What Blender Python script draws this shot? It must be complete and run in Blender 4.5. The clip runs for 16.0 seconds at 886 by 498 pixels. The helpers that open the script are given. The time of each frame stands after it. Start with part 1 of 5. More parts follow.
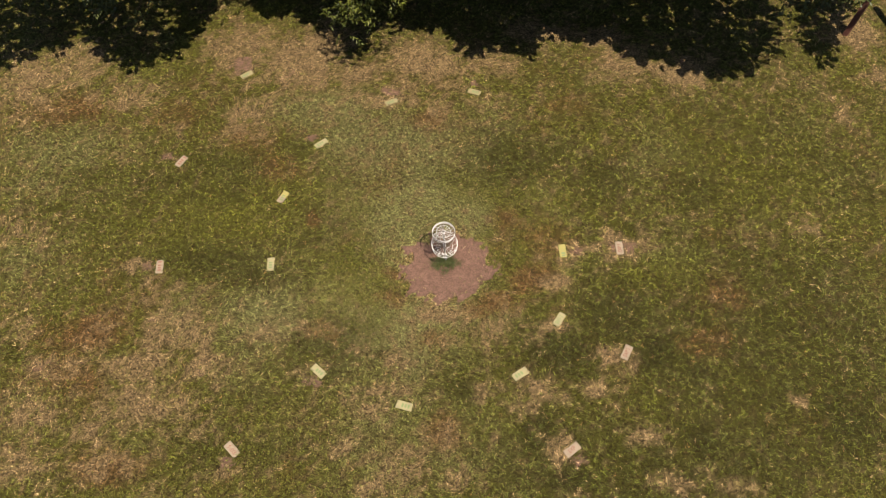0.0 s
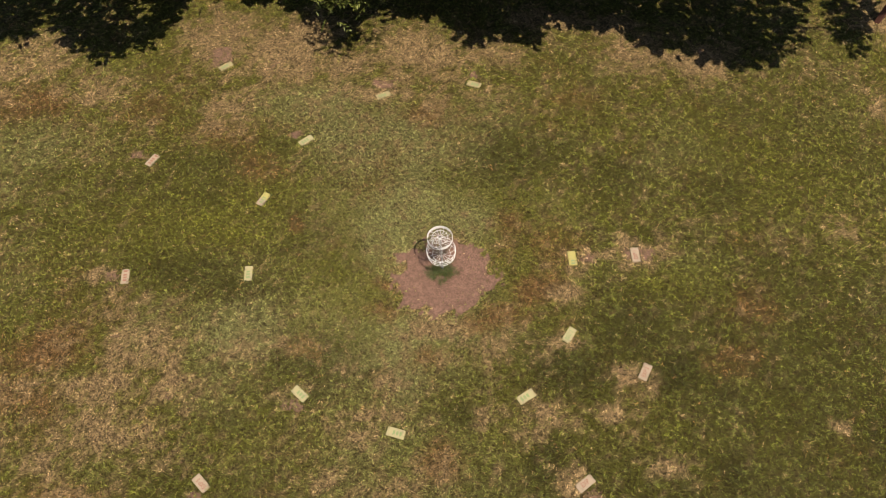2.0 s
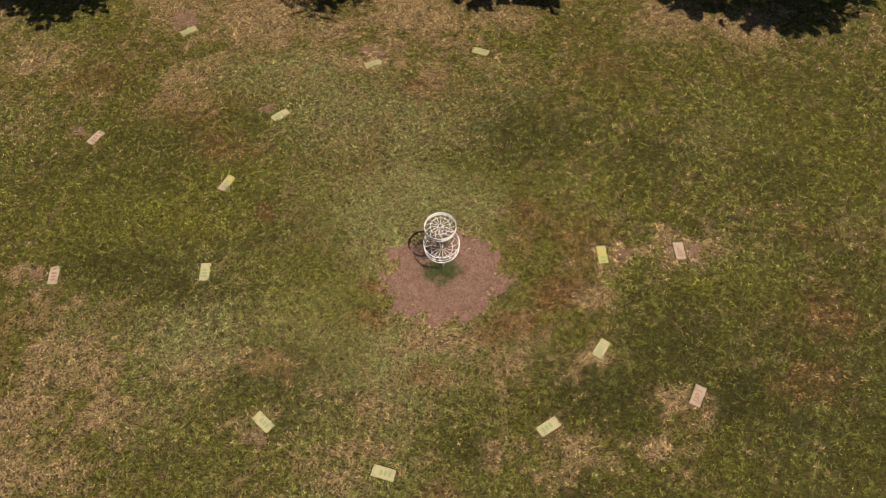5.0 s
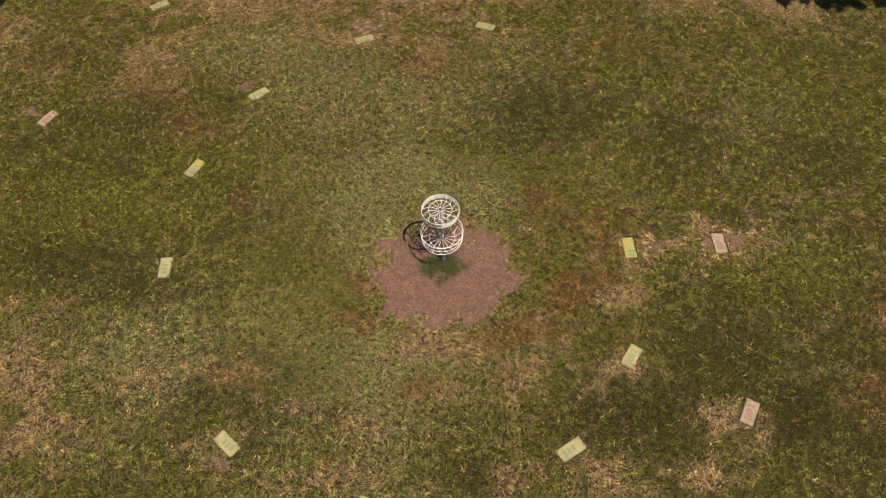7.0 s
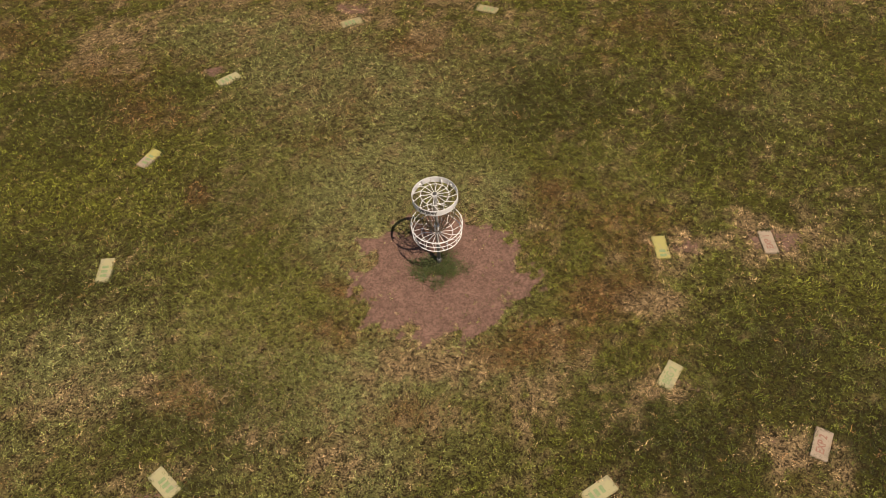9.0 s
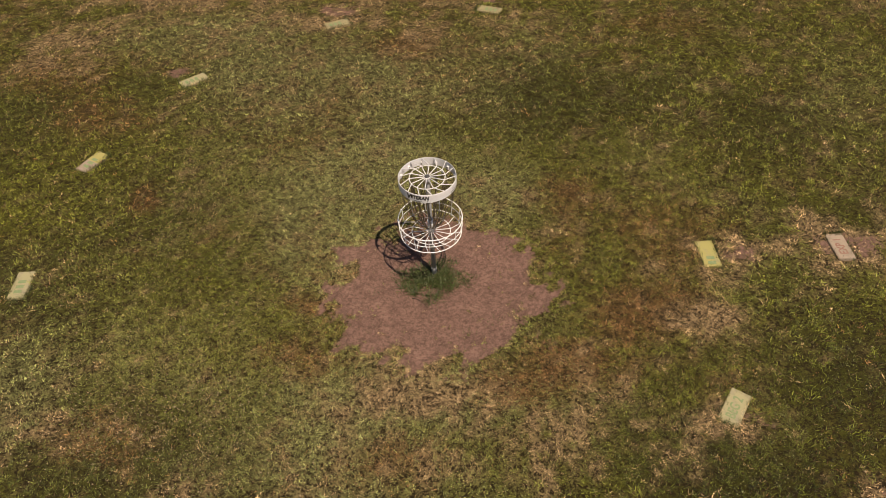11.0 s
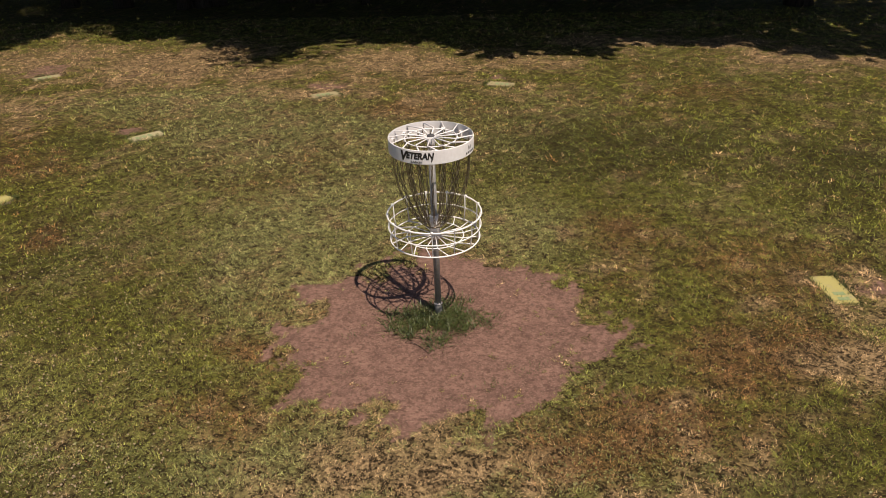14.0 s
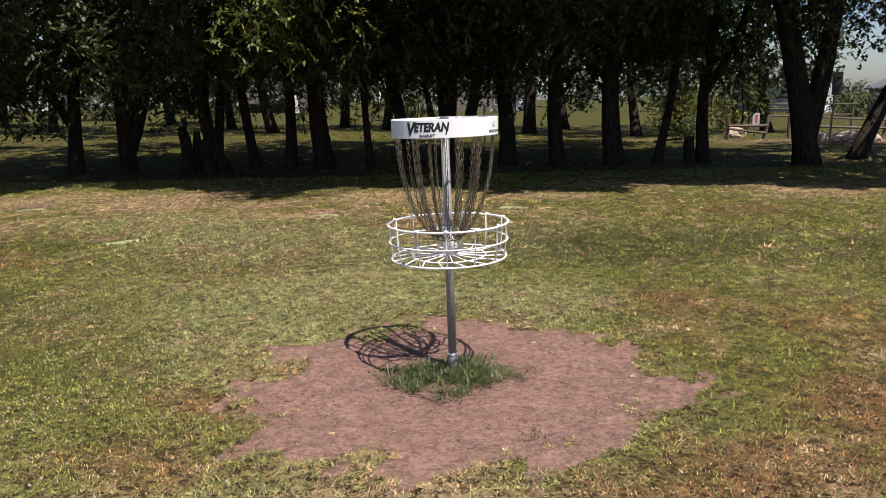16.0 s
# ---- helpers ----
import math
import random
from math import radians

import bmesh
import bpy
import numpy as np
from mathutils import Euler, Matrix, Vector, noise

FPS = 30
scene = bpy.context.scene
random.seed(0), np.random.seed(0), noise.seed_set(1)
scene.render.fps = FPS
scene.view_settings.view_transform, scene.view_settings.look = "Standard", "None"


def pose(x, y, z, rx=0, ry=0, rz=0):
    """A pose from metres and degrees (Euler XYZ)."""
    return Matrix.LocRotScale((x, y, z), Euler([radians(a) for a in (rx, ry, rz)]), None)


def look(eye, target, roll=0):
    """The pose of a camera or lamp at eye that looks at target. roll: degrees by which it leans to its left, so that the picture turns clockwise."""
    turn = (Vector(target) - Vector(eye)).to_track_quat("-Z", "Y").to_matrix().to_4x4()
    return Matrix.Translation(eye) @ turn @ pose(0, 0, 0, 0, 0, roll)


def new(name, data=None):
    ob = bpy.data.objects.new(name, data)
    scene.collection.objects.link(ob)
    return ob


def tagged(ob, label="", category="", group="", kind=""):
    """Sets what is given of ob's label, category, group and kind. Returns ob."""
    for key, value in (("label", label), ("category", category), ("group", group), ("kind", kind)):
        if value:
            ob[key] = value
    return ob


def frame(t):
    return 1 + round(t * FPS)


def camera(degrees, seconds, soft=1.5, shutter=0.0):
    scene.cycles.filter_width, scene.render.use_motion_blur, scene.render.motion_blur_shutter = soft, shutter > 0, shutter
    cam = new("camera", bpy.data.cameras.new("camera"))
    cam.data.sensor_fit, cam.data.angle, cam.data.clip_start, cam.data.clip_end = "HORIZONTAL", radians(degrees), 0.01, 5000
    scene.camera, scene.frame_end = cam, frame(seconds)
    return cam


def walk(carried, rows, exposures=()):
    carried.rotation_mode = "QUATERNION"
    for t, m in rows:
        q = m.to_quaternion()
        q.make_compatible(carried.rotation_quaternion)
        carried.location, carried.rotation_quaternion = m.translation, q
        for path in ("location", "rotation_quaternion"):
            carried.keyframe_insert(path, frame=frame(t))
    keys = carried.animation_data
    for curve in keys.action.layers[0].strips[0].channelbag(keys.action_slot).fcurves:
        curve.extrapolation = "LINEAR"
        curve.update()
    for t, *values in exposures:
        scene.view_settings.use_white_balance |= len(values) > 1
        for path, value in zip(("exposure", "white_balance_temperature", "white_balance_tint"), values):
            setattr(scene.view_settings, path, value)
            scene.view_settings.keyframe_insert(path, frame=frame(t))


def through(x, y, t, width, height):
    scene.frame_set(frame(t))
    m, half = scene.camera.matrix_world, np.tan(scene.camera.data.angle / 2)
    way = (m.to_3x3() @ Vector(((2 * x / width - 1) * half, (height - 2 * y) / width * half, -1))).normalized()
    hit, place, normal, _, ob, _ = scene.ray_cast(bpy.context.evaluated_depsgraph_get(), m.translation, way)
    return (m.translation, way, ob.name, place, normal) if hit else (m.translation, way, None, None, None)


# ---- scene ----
cam = camera(63.0, 16.0, soft=0.5)
PATH = [
    (0, (0.655, -9.354, 16.811), (0.579, -8.358, 15.078), -3.7),
    (0.5, (0.629, -9.166, 16.452), (0.558, -8.162, 14.723), -3.5),
    (1, (0.646, -8.901, 16.088), (0.574, -7.898, 14.36), -3.5),
    (1.5, (0.711, -8.604, 15.675), (0.632, -7.604, 13.945), -3.9),
    (2, (0.658, -8.358, 15.186), (0.583, -7.35, 13.46), -3.7),
    (2.5, (0.624, -8.099, 14.7), (0.548, -7.088, 12.976), -3.8),
    (3, (0.527, -7.822, 14.234), (0.459, -6.811, 12.51), -3.5),
    (3.5, (0.527, -7.612, 13.689), (0.457, -6.591, 11.971), -3.5),
    (4, (0.507, -7.405, 13.218), (0.438, -6.38, 11.503), -3.3),
    (6.5, (0.425, -6.676, 10.66), (0.356, -5.591, 8.981), -2.9),
    (7, (0.379, -6.517, 10.176), (0.314, -5.414, 8.509), -2.7),
    (7.5, (0.38, -6.397, 9.662), (0.315, -5.266, 8.014), -2.6),
    (8, (0.386, -6.27, 9.136), (0.32, -5.111, 7.507), -2.5),
    (8.5, (0.362, -6.112, 8.64), (0.301, -4.93, 7.028), -2.2),
    (11, (0.384, -5.418, 6.078), (0.314, -4.042, 4.628), -2.5),
    (11.5, (0.343, -5.295, 5.577), (0.279, -3.857, 4.188), -2.1),
    (12, (0.307, -5.172, 5.094), (0.248, -3.677, 3.767), -1.8),
    (12.5, (0.295, -5.041, 4.603), (0.235, -3.492, 3.34), -1.8),
    (13, (0.261, -4.9, 4.101), (0.204, -3.297, 2.906), -1.6),
    (13.5, (0.228, -4.764, 3.619), (0.172, -3.1, 2.511), -1.6),
    (14, (0.191, -4.618, 3.115), (0.136, -2.872, 2.141), -1.5),
    (14.5, (0.162, -4.458, 2.601), (0.107, -2.636, 1.778), -1.4),
    (15, (0.112, -4.302, 2.1), (0.059, -2.417, 1.434), -1.3),
    (15.5, (0.083, -4.123, 1.665), (0.031, -2.188, 1.161), -1.3),
    (16, (0.064, -3.99, 1.511), (0.012, -2.031, 1.108), -1.4),
]
walk(cam, [(t, look(eye, target, roll)) for t, eye, target, roll in PATH], [(0, 0.36, 7500, 10), (4, 0.24, 7500, 10), (8, 0.0, 7800, 12), (12.5, -0.12, 7550, 16), (14.3, 0.08, 7100, 16), (15.2, 0.36, 6550, 15), (16, 0.68, 6200, 15)])

# ---- daylight ----
SUN_DIR = Vector((0.37, -0.47, 1.29)).normalized()
sun = new("sun", bpy.data.lights.new("sun", "SUN"))
sun.matrix_world = look(SUN_DIR * 60, (0, 0, 0))
sun.data.energy, sun.data.angle, sun.data.color = 5.0, radians(0.55), (1.0, 0.92, 0.80)
world = bpy.data.worlds.new("sky")
world.use_nodes = True
scene.world = world
sky = world.node_tree.nodes.new("ShaderNodeTexSky")
sky.sky_type, sky.sun_disc = "NISHITA", False
sky.sun_elevation = math.asin(SUN_DIR.z)
sky.sun_rotation = math.atan2(SUN_DIR.x, SUN_DIR.y)
sky.dust_density, sky.air_density, sky.ozone_density = 0.9, 1.0, 3.0
back = world.node_tree.nodes["Background"]
back.inputs["Strength"].default_value = 0.066
world.node_tree.links.new(sky.outputs[0], back.inputs["Color"])


# ---- numbers that vary over the plan ----
def lattice(ix, iy, seed):
    h = (ix.astype(np.int64) * 374761393 + iy.astype(np.int64) * 668265263 + seed * 144269504) & 0xFFFFFFFF
    h = ((h ^ (h >> 13)) * 1274126177) & 0xFFFFFFFF
    return (h ^ (h >> 16)) / 4294967296.0


def smooth_noise(x, y, seed):
    ix, iy = np.floor(x), np.floor(y)
    fx, fy = x - ix, y - iy
    fx, fy = fx * fx * (3 - 2 * fx), fy * fy * (3 - 2 * fy)
    a, b = lattice(ix, iy, seed), lattice(ix + 1, iy, seed)
    c, d = lattice(ix, iy + 1, seed), lattice(ix + 1, iy + 1, seed)
    return (a + (b - a) * fx) * (1 - fy) + (c + (d - c) * fx) * fy


def fbm(x, y, size, seed, octaves=4):
    total, weight, k = 0.0, 0.0, 1.0
    for i in range(octaves):
        total = total + k * smooth_noise(x / size * 2**i, y / size * 2**i, seed + 31 * i)
        weight, k = weight + k, k * 0.55
    return total / weight


def ease(v, a, b):
    v = np.clip((v - a) / (b - a), 0, 1)
    return v * v * (3 - 2 * v)


# Patches of the lawn: x, y, half-widths, strength. Straw, rusty thatch, pale sage, dark and fresh green, bare soil.
STRAW_FAR = [(-13.3, 6.3, 1.3, 1.4, 0.8), (-12.1, 7.0, 1.1, 1.0, 0.8), (-9.9, 5.7, 1.3, 0.6, 0.6), (-6.8, 7.8, 1.4, 1.4, 0.8), (-6.1, 5.3, 0.7, 1.4, 0.6),
    (-6.0, 4.3, 0.9, 0.5, 0.5), (-4.5, 7.3, 1.4, 1.5, 0.9), (-2.7, 6.4, 1.1, 1.1, 0.7), (-1.8, 5.5, 0.8, 0.4, 1.0), (-0.9, 7.1, 1.4, 1.1, 0.8), (-0.4, 5.1, 0.5, 0.6, 0.6),
    (0.8, 5.7, 0.8, 0.5, 0.6), (1.1, 7.1, 1.2, 0.8, 0.6), (3.0, 8.3, 1.0, 0.5, 0.9), (4.8, 8.2, 0.8, 0.6, 0.9), (5.5, 7.0, 1.0, 1.0, 0.7), (7.2, 6.6, 1.0, 0.7, 0.9),
    (12.6, 8.2, 0.8, 0.9, 0.9), (12.9, 6.5, 0.4, 0.9, 0.8), (11.5, 4.8, 0.6, 0.7, 0.5)]
STRAW_EAST = [(3.9, 0.3, 0.6, 0.2, 0.7), (4.6, 0.4, 0.5, 0.4, 1.0), (5.3, 0.4, 0.4, 0.2, 0.9), (2.9, -0.7, 0.4, 0.3, 0.8), (3.2, 0.1, 0.4, 0.4, 0.6),
    (2.8, -1.9, 0.5, 0.3, 0.8), (2.5, -2.0, 0.3, 0.2, 0.7), (4.2, -2.7, 0.4, 0.3, 1.1), (4.6, -2.9, 0.2, 0.3, 0.8), (3.7, -3.6, 0.6, 0.3, 0.6), (2.2, -3.4, 0.5, 0.3, 0.7),
    (2.0, -4.0, 0.3, 0.3, 0.7), (2.8, -3.7, 0.4, 0.6, 0.5), (2.8, -5.1, 0.3, 0.4, 0.8), (4.6, -4.6, 0.5, 0.3, 0.6), (5.3, -5.7, 0.5, 0.3, 0.6), (8.3, -3.8, 0.2, 0.2, 0.9),
    (9.7, 1.1, 0.7, 0.5, 0.5), (6.7, -5.9, 0.5, 0.2, 0.5)]
STRAW_SOUTH = [(-0.2, -1.6, 1.1, 0.3, 0.8), (-0.6, -2.1, 0.6, 0.3, 0.4), (0.1, -2.4, 0.4, 0.2, 0.6), (-1.2, -2.9, 0.8, 0.4, 0.4), (-2.1, -2.5, 0.5, 0.3, 0.6),
    (-3.1, -3.1, 0.7, 0.3, 0.4), (-1.3, -3.6, 0.6, 0.4, 0.5), (-1.9, -4.0, 0.7, 0.4, 0.5), (-0.0, -4.7, 0.7, 0.3, 0.6), (-1.1, -5.5, 0.8, 0.4, 0.5),
    (-2.5, -5.0, 0.6, 0.3, 0.5), (-1.6, -5.9, 0.3, 0.2, 0.9), (0.5, -5.7, 0.5, 0.3, 0.5), (1.0, -3.6, 0.4, 0.4, 0.4), (-4.3, -2.1, 0.8, 0.4, 0.6),
    (1.2, -2.0, 0.6, 0.5, 0.4)]
STRAW_WEST = [(-8.4, -0.2, 0.5, 0.2, 0.9), (-7.5, -1.1, 1.1, 0.7, 0.5), (-6.9, -2.2, 1.0, 0.8, 0.7), (-7.4, -3.1, 1.4, 0.6, 0.8), (-6.4, -3.1, 0.9, 0.6, 0.7),
    (-7.3, -4.0, 1.3, 0.5, 0.8), (-9.8, -3.0, 0.9, 0.4, 0.6), (-8.9, -2.3, 0.7, 0.6, 0.4), (-9.9, -4.4, 1.0, 0.6, 0.6), (-8.5, -4.7, 0.7, 0.5, 0.5),
    (-9.9, -5.6, 0.7, 0.5, 0.6), (-6.1, -4.6, 0.6, 0.4, 0.4), (-7.7, -5.5, 0.8, 0.4, 0.5), (-10.9, -2.0, 0.6, 0.5, 0.6), (-11.5, 0.9, 1.0, 0.6, 0.4),
    (-5.1, -5.5, 0.5, 0.2, 0.5)]
RUST = [(-11.6, 5.2, 1.2, 0.7, 0.7), (-8.5, 5.0, 0.9, 0.6, 0.5), (-5.9, 4.0, 1.0, 0.6, 0.5), (-0.6, 4.7, 0.7, 0.4, 0.7), (2.7, 0.7, 0.8, 0.6, 0.6),
    (2.5, -0.5, 0.5, 0.6, 0.7), (1.6, 1.2, 0.5, 0.5, 0.6), (1.5, 0.5, 0.4, 0.4, 0.4), (7.0, -1.0, 0.9, 0.7, 0.6), (6.4, -2.4, 0.8, 0.5, 0.65), (-9.2, -2.2, 1.0, 0.6, 0.9),
    (-9.2, -3.2, 0.9, 0.6, 0.6), (-7.9, -5.6, 0.9, 0.5, 0.7), (-3.2, -2.1, 0.8, 0.4, 0.7), (-0.2, -2.4, 0.6, 0.3, 0.7), (-1.8, 2.6, 0.8, 0.8, 0.4),
    (-5.1, 3.0, 1.0, 0.5, 0.5), (0.1, -4.7, 0.6, 0.4, 0.7), (3.6, 5.1, 0.8, 0.5, 0.5)]
RUST_NEAR = [(-3.65, 1.26, 0.3, 0.2, 1.2), (1.4, -1.25, 0.6, 0.3, 1.0), (0.8, -1.5, 0.6, 0.25, 0.8), (2.0, -0.7, 0.6, 0.4, 0.6), (-1.4, -1.2, 0.5, 0.25, 0.7), (-1.4, -0.5, 0.3, 0.2, 0.7)]
PALE = [(-3.9, 5.2, 1.6, 0.7, 0.9), (-2.5, 3.8, 1.3, 1.0, 0.7), (-0.7, 3.8, 1.3, 1.0, 0.5), (-1.0, 1.6, 1.1, 0.8, 0.9), (-1.4, 0.5, 0.5, 0.9, 1.0),
    (0.4, 1.4, 0.8, 0.5, 0.8), (-0.1, -1.6, 1.6, 0.4, 0.9), (-4.6, -1.7, 1.3, 0.8, 0.7), (-2.8, -1.0, 1.0, 0.7, 0.5), (-0.8, -2.3, 0.9, 0.6, 0.6),
    (-11.5, 3.7, 2.1, 0.8, 0.7), (-11.8, 2.4, 1.3, 0.5, 0.4), (-11.4, -0.0, 1.3, 0.7, 0.5), (-5.2, -2.6, 0.9, 0.8, 0.4), (1.1, 4.0, 1.0, 1.3, 0.3),
    (5.8, 3.1, 1.1, 0.7, 0.3), (5.7, -0.0, 0.9, 0.4, 0.5), (-6.7, -1.7, 0.7, 0.8, 0.3)]
DARK_WEST = [(-6.1, 3.0, 1.5, 0.7, 0.7), (-8.0, 2.4, 1.5, 0.8, 0.5), (-6.3, 2.0, 1.3, 0.5, 0.8), (-6.4, 0.1, 1.7, 0.7, 1.0), (-5.1, -0.5, 1.1, 0.4, 0.8),
    (-3.6, 1.0, 0.8, 0.7, 0.6), (-2.5, -0.2, 0.8, 0.6, 0.6), (-10.6, 2.8, 1.2, 0.4, 0.5), (-11.0, 1.4, 1.5, 0.5, 0.4), (-2.7, -3.3, 0.3, 0.2, 1.0),
    (-4.7, -3.8, 0.8, 0.4, 0.5), (-5.6, -5.0, 1.1, 0.5, 0.5), (-3.7, -5.1, 0.9, 0.5, 0.5), (-10.8, -2.8, 0.6, 0.4, 0.6), (-2.5, -2.1, 0.1, 0.1, 1.3),
    (-3.4, -2.7, 0.3, 0.2, 0.6), (-4.6, 3.8, 1.0, 0.3, 0.4), (-5.7, 1.7, 0.6, 0.3, 0.8)]
# Broad darker grass; part of it is lens vignetting put into the colour.
DARK_FIELD = [(8.0, -2.5, 4.5, 3.5, 0.62), (4.5, -5.5, 4.0, 1.5, 0.6), (-6.0, 0.8, 2.5, 1.6, 0.45), (9.0, 3.0, 3.5, 2.5, 0.4), (-2.8, -2.5, 1.4, 0.9, 0.8), (2.9, -2.5, 1.4, 1.0, 0.9), (4.3, -1.7, 1.5, 1.2, 0.85), (-8.5, 1.5, 2.5, 1.5, 0.35)]
# Broad paler grass, with some lens haze worked into its colour.
PALE_FIELD = [(-1.5, 3.0, 2.4, 2.4, 0.9), (-1.7, -2.8, 1.9, 1.5, 0.95), (-0.8, -4.6, 2.2, 1.3, 0.85), (-4.6, -1.8, 2.0, 1.2, 0.6), (-0.6, 0.9, 1.8, 1.0, 0.6)]
DARK_EAST = [(1.6, 3.2, 1.1, 1.1, 0.8), (2.7, 3.5, 1.0, 0.8, 0.6), (4.3, 2.7, 1.1, 1.0, 0.6), (6.9, 2.3, 0.9, 0.8, 0.8), (4.5, -1.6, 1.0, 0.8, 0.9),
    (5.3, -0.8, 0.9, 0.7, 0.6), (5.3, -2.6, 0.8, 0.7, 1.2), (6.1, -3.1, 0.9, 0.5, 0.9), (2.3, -4.6, 0.4, 0.7, 1.0), (2.8, -5.7, 0.8, 0.4, 0.9), (6.0, -4.8, 0.8, 0.7, 0.9),
    (8.0, -1.6, 1.0, 1.9, 0.6), (9.5, -1.0, 1.7, 1.3, 0.6), (8.4, -3.0, 1.6, 0.9, 0.6), (9.4, -4.2, 1.2, 1.2, 0.9), (7.3, -5.3, 1.6, 0.8, 0.7), (0.4, -3.6, 0.5, 0.3, 1.0),
    (5.5, 1.0, 1.2, 0.5, 0.4), (11.1, 2.3, 1.1, 1.1, 0.5), (1.1, 5.9, 0.5, 0.4, 0.8)]
FRESH = [(-5.6, 1.1, 1.9, 0.7, 0.9), (-4.7, 2.1, 1.2, 0.8, 0.7), (-2.2, -0.7, 1.3, 1.0, 0.6), (8.7, 2.7, 2.0, 1.6, 0.5), (7.9, 3.2, 0.8, 0.4, 0.6), (9.2, 1.6, 1.6, 1.0, 0.4),
    (5.5, -0.3, 1.4, 0.6, 0.6), (-6.0, 9.5, 1.1, 0.6, 0.8), (-10.0, 7.0, 0.7, 0.5, 0.8), (-8.5, 7.5, 0.5, 0.7, 0.7), (-6.2, 6.7, 0.3, 0.3, 1.0), (-3.2, -2.9, 0.3, 0.2, 0.6),
    (11.9, 7.0, 1.0, 0.6, 0.6), (9.9, 1.0, 0.9, 1.1, 0.4), (5.0, 0.3, 0.6, 0.3, 0.5), (1.1, 5.9, 0.7, 0.6, 0.6), (-7.5, 1.2, 2.5, 1.2, 0.55)]
BARE = [(-6.6, 7.0, 0.45, 0.5, 1.0), (-1.8, 5.85, 0.36, 0.28, 1.0), (0.8, 6.15, 0.22, 0.2, 1.0), (-8.1, 3.35, 0.26, 0.22, 1.0), (-4.0, 4.05, 0.3, 0.2, 0.8),
        (-7.98, -0.25, 0.24, 0.22, 1.0), (-5.0, -5.4, 0.28, 0.24, 1.0), (3.15, -5.25, 0.24, 0.2, 1.0), (4.85, 0.36, 0.3, 0.26, 0.9), (4.4, 0.4, 0.22, 0.22, 0.7),
        (4.7, -2.75, 0.14, 0.14, 0.6), (-3.25, -3.45, 0.28, 0.2, 0.9), (3.45, 0.28, 0.26, 0.2, 0.7), (3.12, -1.9, 0.22, 0.16, 0.8)]
# How far the trodden soil reaches round the pole, every 24 degrees from +x.
WORN = [1.33, 1.26, 1.23, 1.25, 1.2, 1.17, 1.23, 1.22, 1.12, 1.08, 1.05, 1.02, 1.03, 1.09, 1.17]
WORN_AT = (0.0, -0.3)


def patches(x, y, rows):
    best = np.zeros_like(x)
    for cx, cy, rx, ry, k in rows:
        best = np.maximum(best, k * np.exp(-((((x - cx) / rx) ** 2 + ((y - cy) / ry) ** 2) ** 1.3)))
    return best


def cover(x, y):
    """How parched, dark green, bare, rusty, pale and fresh the lawn is at places of the plan."""
    wx = x + 0.55 * (fbm(x, y, 0.8, 3) - 0.5)
    wy = y + 0.55 * (fbm(x, y, 0.8, 8) - 0.5)
    rough, fine, grain = fbm(x, y, 2.2, 15), fbm(x, y, 0.4, 21), fbm(x, y, 0.12, 27, 3)
    dark = np.clip(np.maximum(1.0 * patches(wx, wy, DARK_WEST + DARK_EAST), patches(wx, wy, DARK_FIELD)) + 0.5 * (rough - 0.5) + 0.7 * (fine - 0.5), 0, 1)
    fresh = np.clip(patches(wx, wy, FRESH) + 0.3 * (fine - 0.5), 0, 1)
    straw = patches(wx, wy, STRAW_FAR + STRAW_EAST + STRAW_SOUTH + STRAW_WEST)
    dry = np.clip(0.13 + 0.95 * straw - 0.25 * dark - 0.2 * fresh + 0.5 * (rough - 0.5) + 0.9 * (fine - 0.5) + 1.5 * (grain - 0.5), 0, 1)
    rust = np.clip(0.04 + 1.2 * patches(wx, wy, RUST + RUST_NEAR) - 0.3 * dark - 0.3 * fresh + 0.3 * straw * ease(fine, 0.4, 0.6) + 1.0 * (fbm(x, y, 0.7, 67) - 0.5) + 0.8 * (grain - 0.5), 0, 1)
    pale = np.clip(0.05 + 1.1 * patches(wx, wy, PALE) + 0.6 * patches(wx, wy, PALE_FIELD) + 0.7 * (fbm(x, y, 0.9, 57) - 0.5) + 0.5 * (grain - 0.5), 0, 1)
    sx = x + 0.26 * (fbm(x, y, 0.35, 41) - 0.5)
    sy = y + 0.26 * (fbm(x, y, 0.35, 43) - 0.5)
    dx, dy = sx - WORN_AT[0], sy - WORN_AT[1]
    turn = (np.degrees(np.arctan2(dy, dx)) % 360) / 24
    i = turn.astype(int) % 15
    part_way = turn % 1
    part_way = part_way * part_way * (3 - 2 * part_way)
    edge = np.array(WORN)[i] * (1 - part_way) + np.array(WORN)[(i + 1) % 15] * part_way
    bare = 1 - ease(np.hypot(dx, dy) / edge + 0.9 * (grain - 0.5), 0.76, 1.16)
    bare = np.maximum(bare, 0.52 * ease(patches(sx, sy, BARE) + 0.7 * (grain - 0.5), 0.2, 0.7))
    bare = np.maximum(bare, 0.45 * ease(fbm(x, y, 0.6, 77), 0.64, 0.78) * ease(dry, 0.4, 0.8))
    away, beyond = ease(y, 13, 20), ease(y, 30, 44)
    dry = np.maximum(dry * (1 - 0.5 * away) * (1 - 0.85 * beyond), 0.95 * patches(wx, wy, [(12.0, 19.6, 3.6, 2.2, 1.0), (8.0, 22.5, 3.0, 1.0, 0.8)]))
    return dry, dark * (1 - 0.7 * beyond), bare * (1 - away), rust * (1 - beyond), pale * (1 - away), fresh


